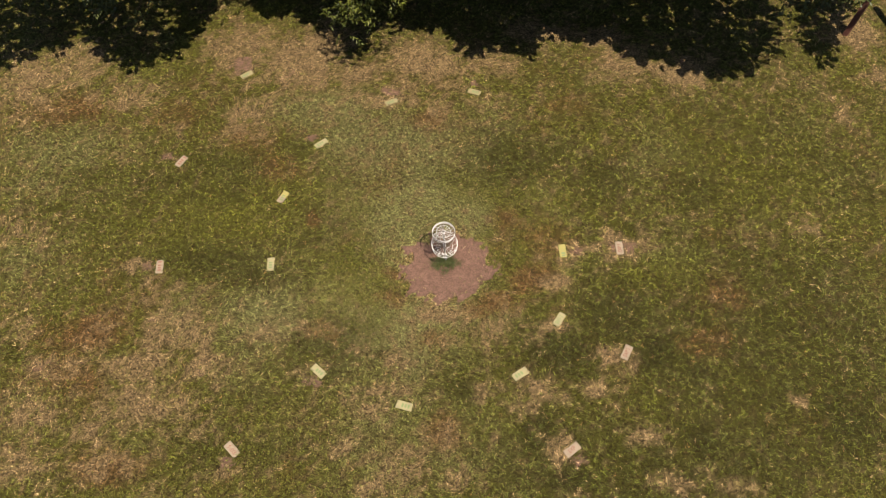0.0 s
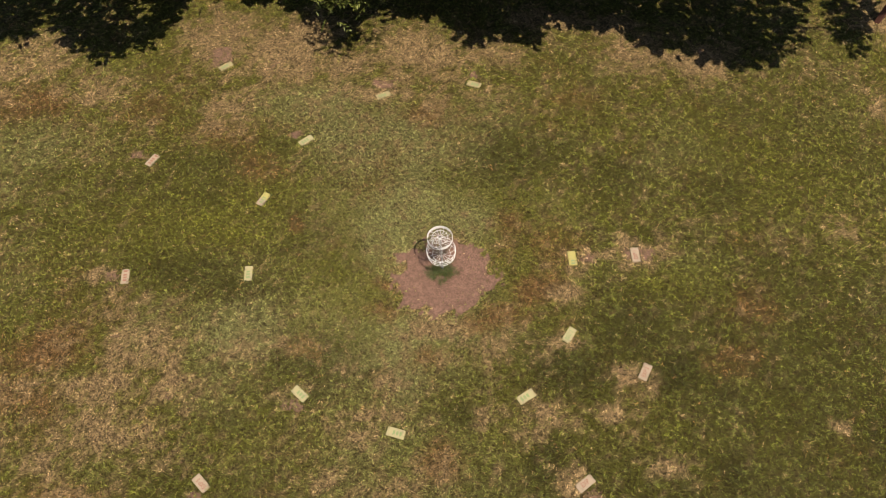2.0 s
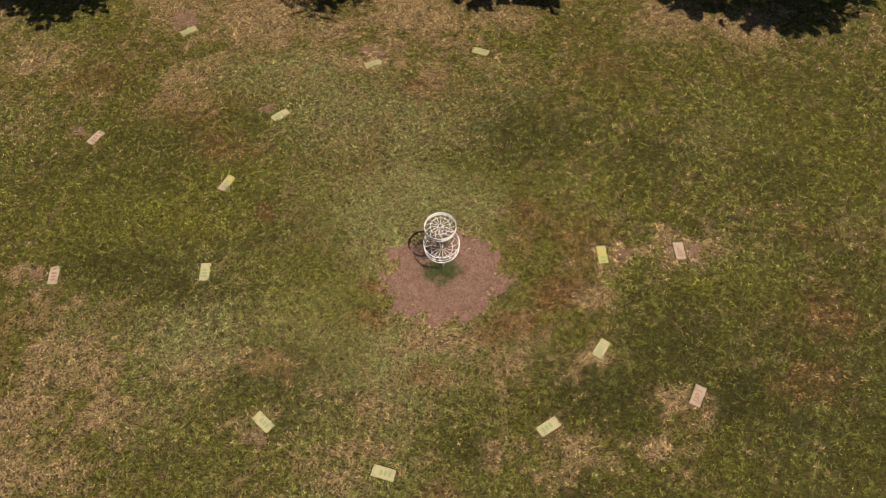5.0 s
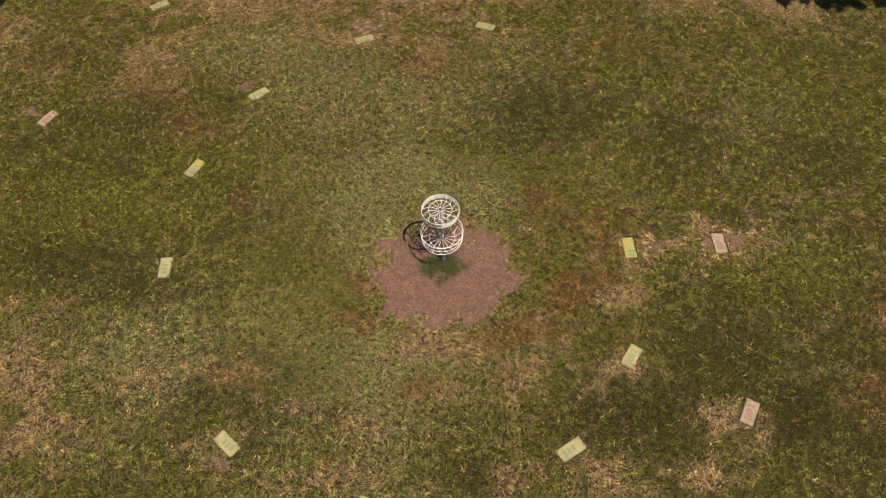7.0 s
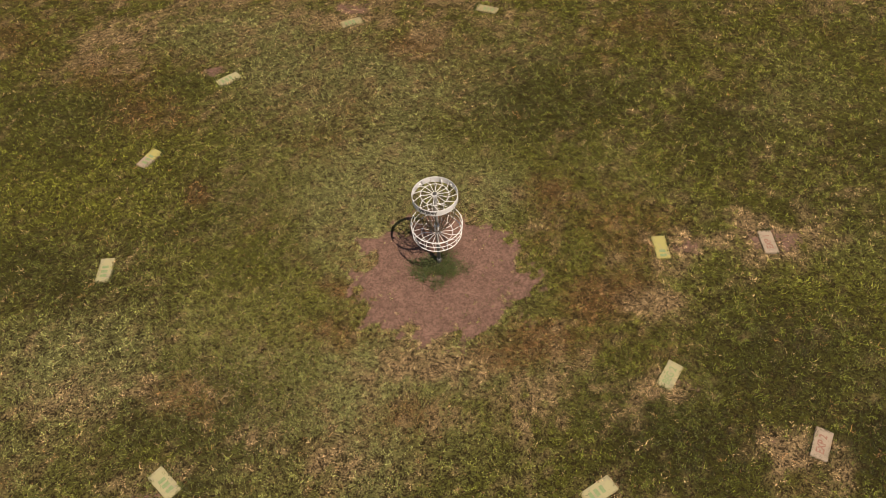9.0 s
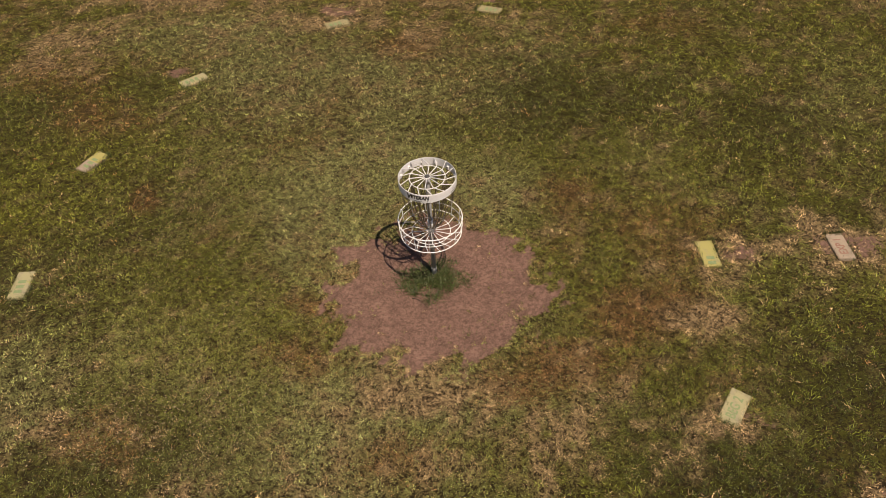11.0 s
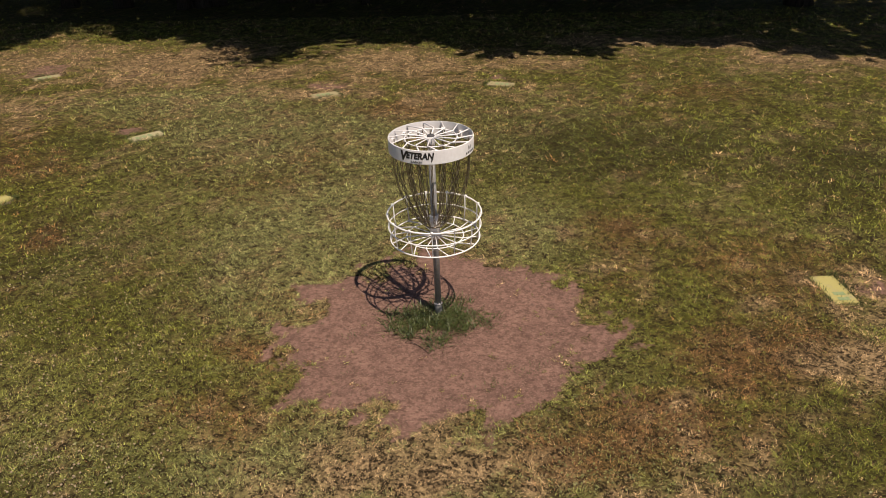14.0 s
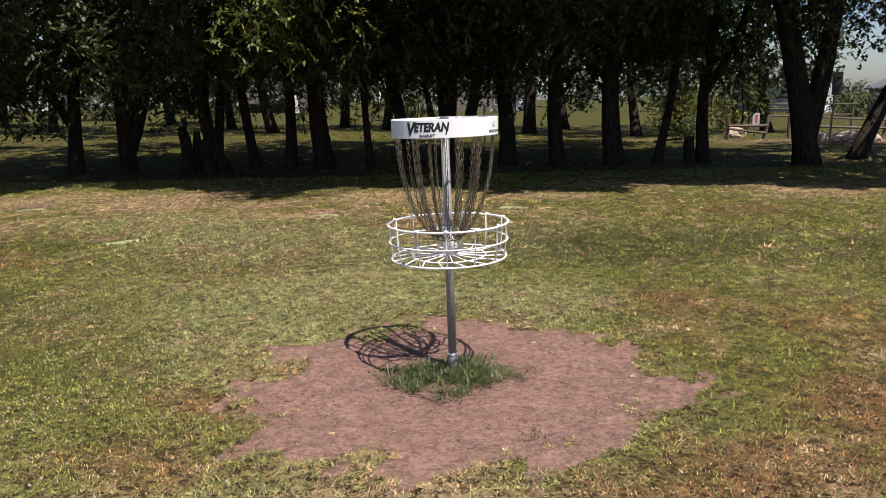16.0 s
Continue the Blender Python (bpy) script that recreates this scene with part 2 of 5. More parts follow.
GREEN_C, PALE_C, DARK_C, FRESH_C = (0.172, 0.188, 0.028), (0.350, 0.360, 0.140), (0.052, 0.064, 0.008), (0.230, 0.245, 0.032)
STRAW_C, RUST_C = (0.610, 0.425, 0.230), (0.270, 0.140, 0.055)


def towards(colour, goal, k):
    return colour + (np.array(goal) - colour) * np.clip(k, 0, 1)[:, None]


def living_green(dark, pale, fresh):
    """The colour of growing grass, for each place."""
    c = towards(np.tile(np.array(GREEN_C), (len(dark), 1)), PALE_C, 0.9 * pale)
    return towards(towards(c, DARK_C, 0.9 * dark), FRESH_C, 0.85 * fresh)


def ground_height(x, y):
    """The lawn rises gently behind the target and falls to the right beyond the trees."""
    x, y = np.asarray(x, float), np.asarray(y, float)
    fall = -0.028 * np.clip(x, -70, 70) * ease(y, 14, 34) + 0.012 * np.clip(y - 0.4, 0, 4.6) * (1 - ease(y, 6.5, 12))
    return fall + 0.05 * (fbm(x, y, 9.0, 5) - 0.5) * ease(np.hypot(x, y), 9, 16) - 0.02 * (1 - ease(np.hypot(x, y + 0.3), 0.3, 1.3))


def gz(x, y):
    return float(ground_height(np.array([x]), np.array([y]))[0])


# ---- mesh building ----
class Shape:
    """Points and faces that grow into one mesh."""

    def __init__(self):
        self.points, self.faces, self.count = [], [], 0

    def add(self, points, faces):
        self.points.append(np.asarray(points, float).reshape(-1, 3))
        self.faces += [tuple(self.count + i for i in f) for f in faces]
        self.count += len(self.points[-1])

    def tube(self, line, radii, sides=8, caps=True, closed=False, rough=0.0, seed=0):
        line = np.asarray(line, float)
        n = len(line)
        radii = np.broadcast_to(np.asarray(radii, float), (n,))
        if closed:
            ahead = np.roll(line, -1, 0) - np.roll(line, 1, 0)
        else:
            ahead = np.gradient(line, axis=0)
        ahead = ahead / np.linalg.norm(ahead, axis=1)[:, None]
        side = np.cross(ahead[0], (0, 0, 1) if abs(ahead[0][2]) < 0.9 else (1, 0, 0))
        rings, rng = [], np.random.default_rng(seed)
        a = np.arange(sides) * 2 * np.pi / sides
        bumps = 1 + rough * rng.uniform(-1, 1, sides)
        for i in range(n):
            side = side - ahead[i] * (side @ ahead[i])
            side = side / np.linalg.norm(side)
            over = np.cross(ahead[i], side)
            r = radii[i] * (bumps + rough * 0.5 * rng.uniform(-1, 1, sides))
            rings.append(line[i] + r[:, None] * (np.cos(a)[:, None] * side + np.sin(a)[:, None] * over))
        faces = []
        for i in range(n if closed else n - 1):
            j = (i + 1) % n
            for k in range(sides):
                m = (k + 1) % sides
                faces.append((i * sides + k, i * sides + m, j * sides + m, j * sides + k))
        if caps and not closed:
            faces += [tuple(range(sides))[::-1], tuple((n - 1) * sides + k for k in range(sides))]
        self.add(np.concatenate(rings), faces)

    def ring(self, radius, z, r, around=48, sides=6):
        a = np.arange(around) * 2 * np.pi / around
        self.tube(np.stack([radius * np.cos(a), radius * np.sin(a), 0 * a + z], 1), r, sides, closed=True)

    def box(self, low, high, soft=0.0):
        bm = bmesh.new()
        size = [b - a for a, b in zip(low, high)]
        bmesh.ops.create_cube(bm, size=1, matrix=Matrix.Translation([(a + b) / 2 for a, b in zip(low, high)]) @ Matrix.Diagonal((*size, 1)))
        if soft:
            bmesh.ops.bevel(bm, geom=bm.edges[:], offset=soft, segments=1, affect="EDGES")
        self.take(bm)

    def take(self, bm, m=None):
        bm.verts.index_update()
        pts = [(m @ v.co if m else v.co)[:] for v in bm.verts]
        self.add(pts, [[v.index for v in f.verts] for f in bm.faces])
        bm.free()

    def turned(self, profile, sides=24):
        """A body of revolution about z from (radius, height) pairs."""
        a = np.arange(sides) * 2 * np.pi / sides
        pts = np.concatenate([np.stack([r * np.cos(a), r * np.sin(a), 0 * a + z], 1) for r, z in profile])
        faces = [(i * sides + k, i * sides + (k + 1) % sides, (i + 1) * sides + (k + 1) % sides, (i + 1) * sides + k)
                 for i in range(len(profile) - 1) for k in range(sides)]
        self.add(pts, faces)

    def mesh(self, name, smooth=True):
        me = bpy.data.meshes.new(name)
        me.from_pydata(np.concatenate(self.points).tolist(), [], self.faces)
        me.polygons.foreach_set("use_smooth", [smooth] * len(me.polygons))
        me.update()
        return me


def quick_mesh(name, points, tris, cover_values=None, tint=None):
    """A mesh of many triangles from arrays, with a colour for every point."""
    me = bpy.data.meshes.new(name)
    n, m = len(points), len(tris)
    me.vertices.add(n)
    me.vertices.foreach_set("co", np.asarray(points, np.float32).ravel())
    me.loops.add(3 * m)
    me.loops.foreach_set("vertex_index", np.asarray(tris, np.int32).ravel())
    me.polygons.add(m)
    me.polygons.foreach_set("loop_start", np.arange(0, 3 * m, 3, dtype=np.int32))
    me.update(calc_edges=True)
    if cover_values is not None:
        layer = me.attributes.new("cover", "FLOAT_COLOR", "POINT")
        layer.data.foreach_set("color", np.asarray(cover_values, np.float32).ravel())
    if tint is not None:
        layer = me.attributes.new("tint", "FLOAT_COLOR", "POINT")
        layer.data.foreach_set("color", np.concatenate([tint, np.ones((len(tint), 1))], 1).astype(np.float32).ravel())
    return me


def part(name, shape, material, parent, label="", smooth=True, at=None):
    """One mesh object under a thing or under a part."""
    me = shape.mesh(name, smooth) if isinstance(shape, Shape) else shape
    if not me.materials:
        me.materials.append(material)
    ob = new(name, me)
    ob.parent = parent
    if at is not None:
        ob.matrix_basis = at
    return tagged(ob, label)


def thing(name, m, label, category, group="", kind=""):
    ob = new(name)
    ob.empty_display_size = 0.1
    ob.matrix_basis = m
    return tagged(ob, label, category, group, kind)


def lone(name, shape, material, m, label, category, group="", kind="", smooth=True):
    me = shape.mesh(name, smooth) if isinstance(shape, Shape) else shape
    me.materials.append(material)
    ob = new(name, me)
    ob.matrix_basis = m
    return tagged(ob, label, category, group, kind)


# ---- materials ----
class Look:
    """A node material; mix, noise and ramp return sockets."""

    def __init__(self, name, rough=0.8, metal=0.0):
        self.mat = bpy.data.materials.new(name)
        self.mat.use_nodes = True
        self.tree = self.mat.node_tree
        self.bsdf = self.tree.nodes["Principled BSDF"]
        self.bsdf.inputs["Roughness"].default_value = rough
        self.bsdf.inputs["Metallic"].default_value = metal
        self.bsdf.inputs["Specular IOR Level"].default_value = 0.12 if rough > 0.7 else 0.5
        self.coord = self.tree.nodes.new("ShaderNodeTexCoord").outputs["Object"]

    def node(self, kind, **inputs):
        n = self.tree.nodes.new(kind)
        for key, value in inputs.items():
            self.put(n.inputs[key], value)
        return n

    def put(self, socket, value):
        if isinstance(value, bpy.types.NodeSocket):
            self.tree.links.new(value, socket)
        elif isinstance(value, tuple) and len(value) == 3 and socket.type == "RGBA":
            socket.default_value = (*value, 1)
        else:
            socket.default_value = value

    def noise(self, scale, detail=4.0, rough=0.6, coord=None):
        return self.node("ShaderNodeTexNoise", Vector=coord or self.coord, Scale=scale, Detail=detail, Roughness=rough).outputs["Fac"]

    def bits(self, scale, coord=None):
        """A value of its own for every small scrap."""
        cell = self.node("ShaderNodeTexVoronoi", Vector=coord or self.coord, Scale=scale)
        return self.node("ShaderNodeSeparateColor", Color=cell.outputs["Color"]).outputs[0]

    def span(self, value, a, b, lo=0.0, hi=1.0):
        n = self.node("ShaderNodeMapRange", Value=value)
        for i, v in enumerate((a, b, lo, hi)):
            n.inputs[i + 1].default_value = v
        return n.outputs[0]

    def mix(self, fac, a, b):
        n = self.tree.nodes.new("ShaderNodeMix")
        n.data_type = "RGBA"
        self.put(n.inputs[0], fac)
        self.put(n.inputs[6], a)
        self.put(n.inputs[7], b)
        return n.outputs[2]

    def math(self, kind, a, b=0.0):
        n = self.tree.nodes.new("ShaderNodeMath")
        n.operation = kind
        self.put(n.inputs[0], a)
        self.put(n.inputs[1], b)
        return n.outputs[0]

    def colour(self, value):
        self.put(self.bsdf.inputs["Base Color"], value)
        return self

    def bump(self, height, strength=0.4, distance=0.01):
        n = self.node("ShaderNodeBump", Height=height, Strength=strength, Distance=distance)
        self.tree.links.new(n.outputs[0], self.bsdf.inputs["Normal"])
        return self

    def leafy(self, colour, through=0.35):
        """Lets part of the light through, as leaves do."""
        out = self.tree.nodes["Material Output"]
        thin = self.node("ShaderNodeBsdfTranslucent", Color=colour)
        both = self.node("ShaderNodeMixShader", Fac=through)
        self.tree.links.new(self.bsdf.outputs[0], both.inputs[1])
        self.tree.links.new(thin.outputs[0], both.inputs[2])
        self.tree.links.new(both.outputs[0], out.inputs["Surface"])
        return self


def plain(name, a, b, scale, rough=0.7, metal=0.0, bump=0.2, distance=0.004):
    k = Look(name, rough, metal)
    n = k.noise(scale)
    k.colour(k.mix(k.span(n, 0.3, 0.7), a, b))
    k.bump(k.noise(scale * 4), bump, distance)
    return k.mat


SOIL_A, SOIL_B = (0.252, 0.148, 0.116), (0.160, 0.093, 0.075)
k = Look("lawn_ground", 0.95)
kept = k.node("ShaderNodeAttribute")
kept.attribute_name = "cover"
tint = k.node("ShaderNodeAttribute")
tint.attribute_name = "tint"
bare_s = k.node("ShaderNodeSeparateColor", Color=kept.outputs["Color"]).outputs[2]
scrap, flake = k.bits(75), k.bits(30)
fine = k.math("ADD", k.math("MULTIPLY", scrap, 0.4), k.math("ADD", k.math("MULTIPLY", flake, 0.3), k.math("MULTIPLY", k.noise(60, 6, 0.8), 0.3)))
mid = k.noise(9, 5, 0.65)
# Fine noise takes the tint of the ground down to near black.
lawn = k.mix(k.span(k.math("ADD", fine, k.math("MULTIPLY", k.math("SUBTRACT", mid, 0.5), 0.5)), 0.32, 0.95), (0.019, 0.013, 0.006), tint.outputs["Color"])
cracks = k.node("ShaderNodeTexVoronoi", Vector=k.coord, Scale=11.0)
cracks.feature = "DISTANCE_TO_EDGE"
warp = k.node("ShaderNodeMix")
warp.data_type = "VECTOR"
k.put(warp.inputs[0], 0.12)
k.put(warp.inputs[4], k.coord)
k.put(warp.inputs[5], k.node("ShaderNodeTexNoise", Vector=k.coord, Scale=7.0).outputs["Color"])
k.put(cracks.inputs["Vector"], warp.outputs[1])
gap = k.math("MULTIPLY", k.span(cracks.outputs["Distance"], 0.0, 0.09, 1.0, 0.0), k.span(k.noise(1.4, 2), 0.46, 0.66))
soil = k.mix(k.span(k.noise(5, 6, 0.6), 0.32, 0.68), SOIL_B, SOIL_A)
soil = k.mix(k.span(k.noise(24, 7, 0.8), 0.44, 0.6, 0.0, 0.8), soil, (0.085, 0.050, 0.039))
soil = k.mix(k.span(k.bits(120), 0.80, 0.98, 0.0, 0.45), soil, (0.30, 0.20, 0.155))
soil = k.mix(k.span(k.bits(60), 0.82, 1.0, 0.0, 0.5), soil, (0.075, 0.044, 0.034))
soil = k.mix(k.math("MULTIPLY", gap, 0.22), soil, (0.06, 0.034, 0.027))
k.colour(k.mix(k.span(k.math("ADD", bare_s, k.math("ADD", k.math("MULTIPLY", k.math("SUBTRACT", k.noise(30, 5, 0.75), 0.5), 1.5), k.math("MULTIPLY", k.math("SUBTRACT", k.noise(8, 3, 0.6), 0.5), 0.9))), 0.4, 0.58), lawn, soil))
k.bump(k.math("SUBTRACT", k.math("ADD", fine, k.math("MULTIPLY", mid, 1.4)), k.math("MULTIPLY", gap, 0.3)), 0.55, 0.02)
MAT_GROUND = k.mat


def blade_look(name):
    """Each blade keeps the colour that it grew with."""
    k = Look(name, 0.7)
    kept = k.node("ShaderNodeAttribute")
    kept.attribute_name = "tint"
    k.colour(kept.outputs["Color"]).leafy(kept.outputs["Color"], 0.25)
    return k.mat


MAT_BLADE = blade_look("grass_blade")


def leaf_look(name, a, b, through=0.38):
    k = Look(name, 0.48)
    k.bsdf.inputs["Specular IOR Level"].default_value = 0.4
    r = k.node("ShaderNodeNewGeometry").outputs["Random Per Island"]
    c = k.mix(r, a, b)
    k.colour(c).leafy(c, through)
    return k.mat


MAT_LEAF = leaf_look("green_leaf", (0.022, 0.031, 0.010), (0.095, 0.112, 0.038), 0.28)
MAT_LEAF_LIGHT = leaf_look("light_green_leaf", (0.045, 0.062, 0.012), (0.185, 0.205, 0.042), 0.3)
MAT_LEAF_FAR = leaf_look("far_leaf", (0.030, 0.048, 0.018), (0.070, 0.095, 0.034), 0.25)
MAT_LEAF_OLIVE = leaf_look("olive_leaf", (0.120, 0.130, 0.024), (0.200, 0.205, 0.045))
MAT_CLOVER = leaf_look("clover_leaf", (0.085, 0.100, 0.034), (0.290, 0.290, 0.115), 0.25)
MAT_TUFT = leaf_look("dark_grass_blade", (0.030, 0.050, 0.014), (0.120, 0.142, 0.046), 0.25)
MAT_BLOSSOM = plain("clover_blossom", (0.50, 0.43, 0.32), (0.30, 0.20, 0.13), 300, 0.9)
k = Look("bark", 0.95)
stretch = k.node("ShaderNodeMapping", Vector=k.coord)
stretch.inputs["Scale"].default_value = (1, 1, 0.16)
ridge = k.noise(26, 5, 0.65, stretch.outputs[0])
k.colour(k.mix(k.span(ridge, 0.35, 0.65), (0.011, 0.008, 0.006), (0.052, 0.039, 0.030)))
k.bump(ridge, 0.9, 0.03)
MAT_BARK = k.mat
MAT_WHITE = plain("white_powder_coat", (0.86, 0.855, 0.87), (0.78, 0.77, 0.775), 30, 0.55, 0.0, 0.05, 0.001)
MAT_STEEL = plain("galvanised_steel", (0.32, 0.315, 0.31), (0.21, 0.21, 0.21), 40, 0.5, 0.3, 0.1, 0.001)
MAT_CHAIN = plain("zinc_chain", (0.30, 0.255, 0.185), (0.10, 0.085, 0.06), 90, 0.32, 0.85, 0.05, 0.001)
MAT_INK = plain("black_print", (0.012, 0.012, 0.013), (0.02, 0.02, 0.02), 50, 0.5)
MAT_INK_GREY = plain("grey_print", (0.05, 0.05, 0.05), (0.08, 0.08, 0.08), 50, 0.5)
MAT_CAP = plain("dark_cap", (0.045, 0.045, 0.05), (0.07, 0.07, 0.075), 50, 0.6)
MAT_TIMBER = plain("weathered_timber", (0.085, 0.066, 0.05), (0.16, 0.13, 0.105), 14, 0.9, 0, 0.5, 0.01)
MAT_RAIL = plain("red_brown_timber", (0.085, 0.036, 0.028), (0.14, 0.065, 0.05), 16, 0.85, 0, 0.5, 0.01)
MAT_ROCK = plain("pale_rock", (0.50, 0.40, 0.32), (0.30, 0.22, 0.17), 5, 0.95, 0, 0.8, 0.05)
MAT_SIDING = plain("pale_siding", (0.42, 0.41, 0.40), (0.36, 0.35, 0.345), 3, 0.8)
MAT_SIDING_TAN = plain("tan_siding", (0.15, 0.13, 0.115), (0.12, 0.105, 0.09), 3, 0.8)
MAT_ROOF = plain("grey_shingle", (0.10, 0.10, 0.11), (0.16, 0.155, 0.16), 8, 0.9)
MAT_PANE = plain("window_pane", (0.03, 0.035, 0.04), (0.05, 0.055, 0.06), 1, 0.08)
MAT_TRIM = plain("white_trim", (0.74, 0.73, 0.71), (0.66, 0.65, 0.63), 6, 0.6)
MAT_SIGN = plain("sign_back", (0.045, 0.04, 0.038), (0.075, 0.068, 0.06), 12, 0.6, 0.3)
MAT_RED = plain("red_paint", (0.45, 0.05, 0.05), (0.35, 0.05, 0.05), 20, 0.6)
MAT_TWIG = plain("dead_twig", (0.045, 0.032, 0.026), (0.08, 0.06, 0.05), 40, 0.9)
MAT_CRUMB = plain("soil_crumb", (0.10, 0.062, 0.050), (0.24, 0.16, 0.13), 6, 0.95)


def slab_look(name, stone, paint, amount):
    """A cast concrete slab with worn paint."""
    k = Look(name, 0.9)
    c = k.mix(k.span(k.noise(35, 5), 0.3, 0.7), stone, tuple(v * 0.72 for v in stone))
    c = k.mix(k.math("MULTIPLY", k.span(k.noise(11, 5, 0.7), 0.5 - amount / 2, 0.75 - amount / 2), 0.92), c, paint)
    k.colour(c).bump(k.noise(120, 3), 0.5, 0.002)
    return k.mat


MAT_SLAB_YELLOW = slab_look("yellow_painted_slab", (0.31, 0.28, 0.18), (0.38, 0.34, 0.125), 0.5)
MAT_SLAB_CREAM = slab_look("cream_painted_slab", (0.32, 0.285, 0.195), (0.37, 0.335, 0.19), 0.4)
MAT_SLAB_BUFF = slab_look("buff_slab", (0.33, 0.265, 0.20), (0.36, 0.285, 0.22), 0.3)
MAT_SLAB_OLD = slab_look("soiled_slab", (0.27, 0.22, 0.14), (0.33, 0.29, 0.16), 0.3)
MAT_STENCIL_GREEN = plain("faded_green_paint", (0.17, 0.25, 0.12), (0.27, 0.30, 0.16), 40, 0.9)
MAT_STENCIL_RED = plain("faded_red_paint", (0.24, 0.10, 0.08), (0.33, 0.20, 0.155), 40, 0.9)


# ---- the slabs: x, y, turn of the long side, face, stencil ----
SLABS = [(-7.69, -0.25, 97, "exp", ""), (-4.69, -0.16, 94, "beg", ""), (-7.79, 3.24, 62, "exp", ""), (-4.63, 1.99, 62, "mix", ""), (-3.74, 3.87, 38, "beg", ""),
         (3.11, 0.26, 94, "yel", ""), (4.62, 0.36, 94, "exp", "EXP 1"), (2.90, -1.74, 57, "beg", "BEG 2"), (4.50, -2.61, 63, "exp", "EXP 2"), (1.87, -3.19, 33, "beg", ""),
         (-0.92, -4.01, 165, "beg", ""), (-3.08, -3.16, 139, "beg", ""), (-6.38, 6.6, 38, "old", ""), (-1.75, 5.44, 26, "old", ""), (0.76, 5.82, 160, "old", ""),
         (-4.91, -5.1, 137, "exp", "EXP 5"), (3.0, -5.01, 37, "exp", "EXP")]


def on_slab(x, y, margin):
    hit = np.zeros(len(x), bool)
    for cx, cy, turn, *_ in SLABS:
        c, s = math.cos(radians(turn)), math.sin(radians(turn))
        u, v = (x - cx) * c + (y - cy) * s, -(x - cx) * s + (y - cy) * c
        hit |= (np.abs(u) < 0.2 + margin) & (np.abs(v) < 0.1 + margin)
    return hit


def turf(x, y):
    """The height of the lawn with its small humps and hollows."""
    humps = 0.026 * (fbm(x, y, 0.40, 91, 2) - 0.55) * (1 - ease(np.hypot(x, y), 11, 14)) * ~on_slab(x, y, 0.06)
    return ground_height(x, y) + humps


# ---- ground: one sheet from the pole to the horizon ----
def spread(low, high, step, far):
    middle = np.arange(low, high + step / 2, step)
    grow = [step]
    while sum(grow) < far:
        grow.append(grow[-1] * 1.12)
    out = np.cumsum(grow)
    return np.concatenate([(low - out)[::-1], middle, high + out])


gx, gy = spread(-15.6, 15.6, 0.105, 1500), spread(-7.6, 11.0, 0.105, 1500)
px_, py_ = np.meshgrid(gx, gy)
px_, py_ = px_.ravel(), py_.ravel()
fields = cover(px_, py_)
outer = ease(np.maximum(np.abs(px_) - 15.2, np.maximum(py_ - 13.5, -7.2 - py_)), 0, 1.5) * (py_ < 12)
dry_v, dark_v, bare_v, rust_v, pale_v, fresh_v = (v + (c - v) * outer for v, c in zip(fields, (0.22, 0.35, 0.0, 0.2, 0.1, 0.0)))
pz_ = turf(px_, py_) - 0.010 * bare_v * (np.hypot(px_, py_) < 9) - 0.035 * on_slab(px_, py_, 0.02)
nx, ny = len(gx), len(gy)
cell = (np.arange(ny - 1)[:, None] * nx + np.arange(nx - 1)[None, :]).ravel()
tris = np.concatenate([np.stack([cell, cell + 1, cell + nx + 1], 1), np.stack([cell, cell + nx + 1, cell + nx], 1)])
values = np.stack([dry_v, dark_v, bare_v, rust_v], 1)
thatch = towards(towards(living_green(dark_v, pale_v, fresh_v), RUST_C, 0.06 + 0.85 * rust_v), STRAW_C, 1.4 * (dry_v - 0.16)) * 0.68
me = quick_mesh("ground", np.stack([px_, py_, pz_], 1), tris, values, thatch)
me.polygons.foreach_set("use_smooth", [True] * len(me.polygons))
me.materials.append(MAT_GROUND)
tagged(new("ground", me), "patchy mown lawn, half parched, with trodden reddish soil", "lawn", kind="structure")


FACES = {"exp": (MAT_SLAB_BUFF, "buff concrete slab stencilled in faded red, sunk in lawn"),
         "beg": (MAT_SLAB_CREAM, "cream painted concrete slab with faded green stencil, sunk in lawn"),
         "yel": (MAT_SLAB_YELLOW, "yellow painted concrete slab sunk in parched grass"),
         "old": (MAT_SLAB_OLD, "soiled concrete slab half grown over with parched grass"),
         "mix": (MAT_SLAB_BUFF, "half yellow painted concrete slab sunk in green grass")}


def word(text, size, material, parent, m, squeeze=1.0, slant=0.0, name="lettering", label=""):
    """Flat letters of the built-in font as a mesh."""
    font = bpy.data.curves.new(name, "FONT")
    font.body, font.size, font.align_x, font.align_y, font.shear = text, size, "CENTER", "CENTER", slant
    font.offset, font.extrude = size * (0.045 if slant else 0.015), 0.0006
    temp = bpy.data.objects.new(name, font)
    me = bpy.data.meshes.new_from_object(temp)
    bpy.data.objects.remove(temp)
    me.name = name
    for v in me.vertices:
        v.co.x *= squeeze
    me.materials.append(material)
    return part(name, me, material, parent, label, False, m)


def slab_mesh(seed):
    rng = random.Random(seed)
    bm = bmesh.new()
    bmesh.ops.create_cube(bm, size=1, matrix=Matrix.Diagonal((0.405, 0.200, 0.05, 1)))
    bmesh.ops.bevel(bm, geom=bm.edges[:], offset=0.006, segments=2, affect="EDGES")
    bmesh.ops.subdivide_edges(bm, edges=bm.edges[:], cuts=1)
    for v in bm.verts:
        v.co += Vector([rng.uniform(-0.0015, 0.0015) for _ in range(3)])
    s = Shape()
    s.take(bm)
    return s


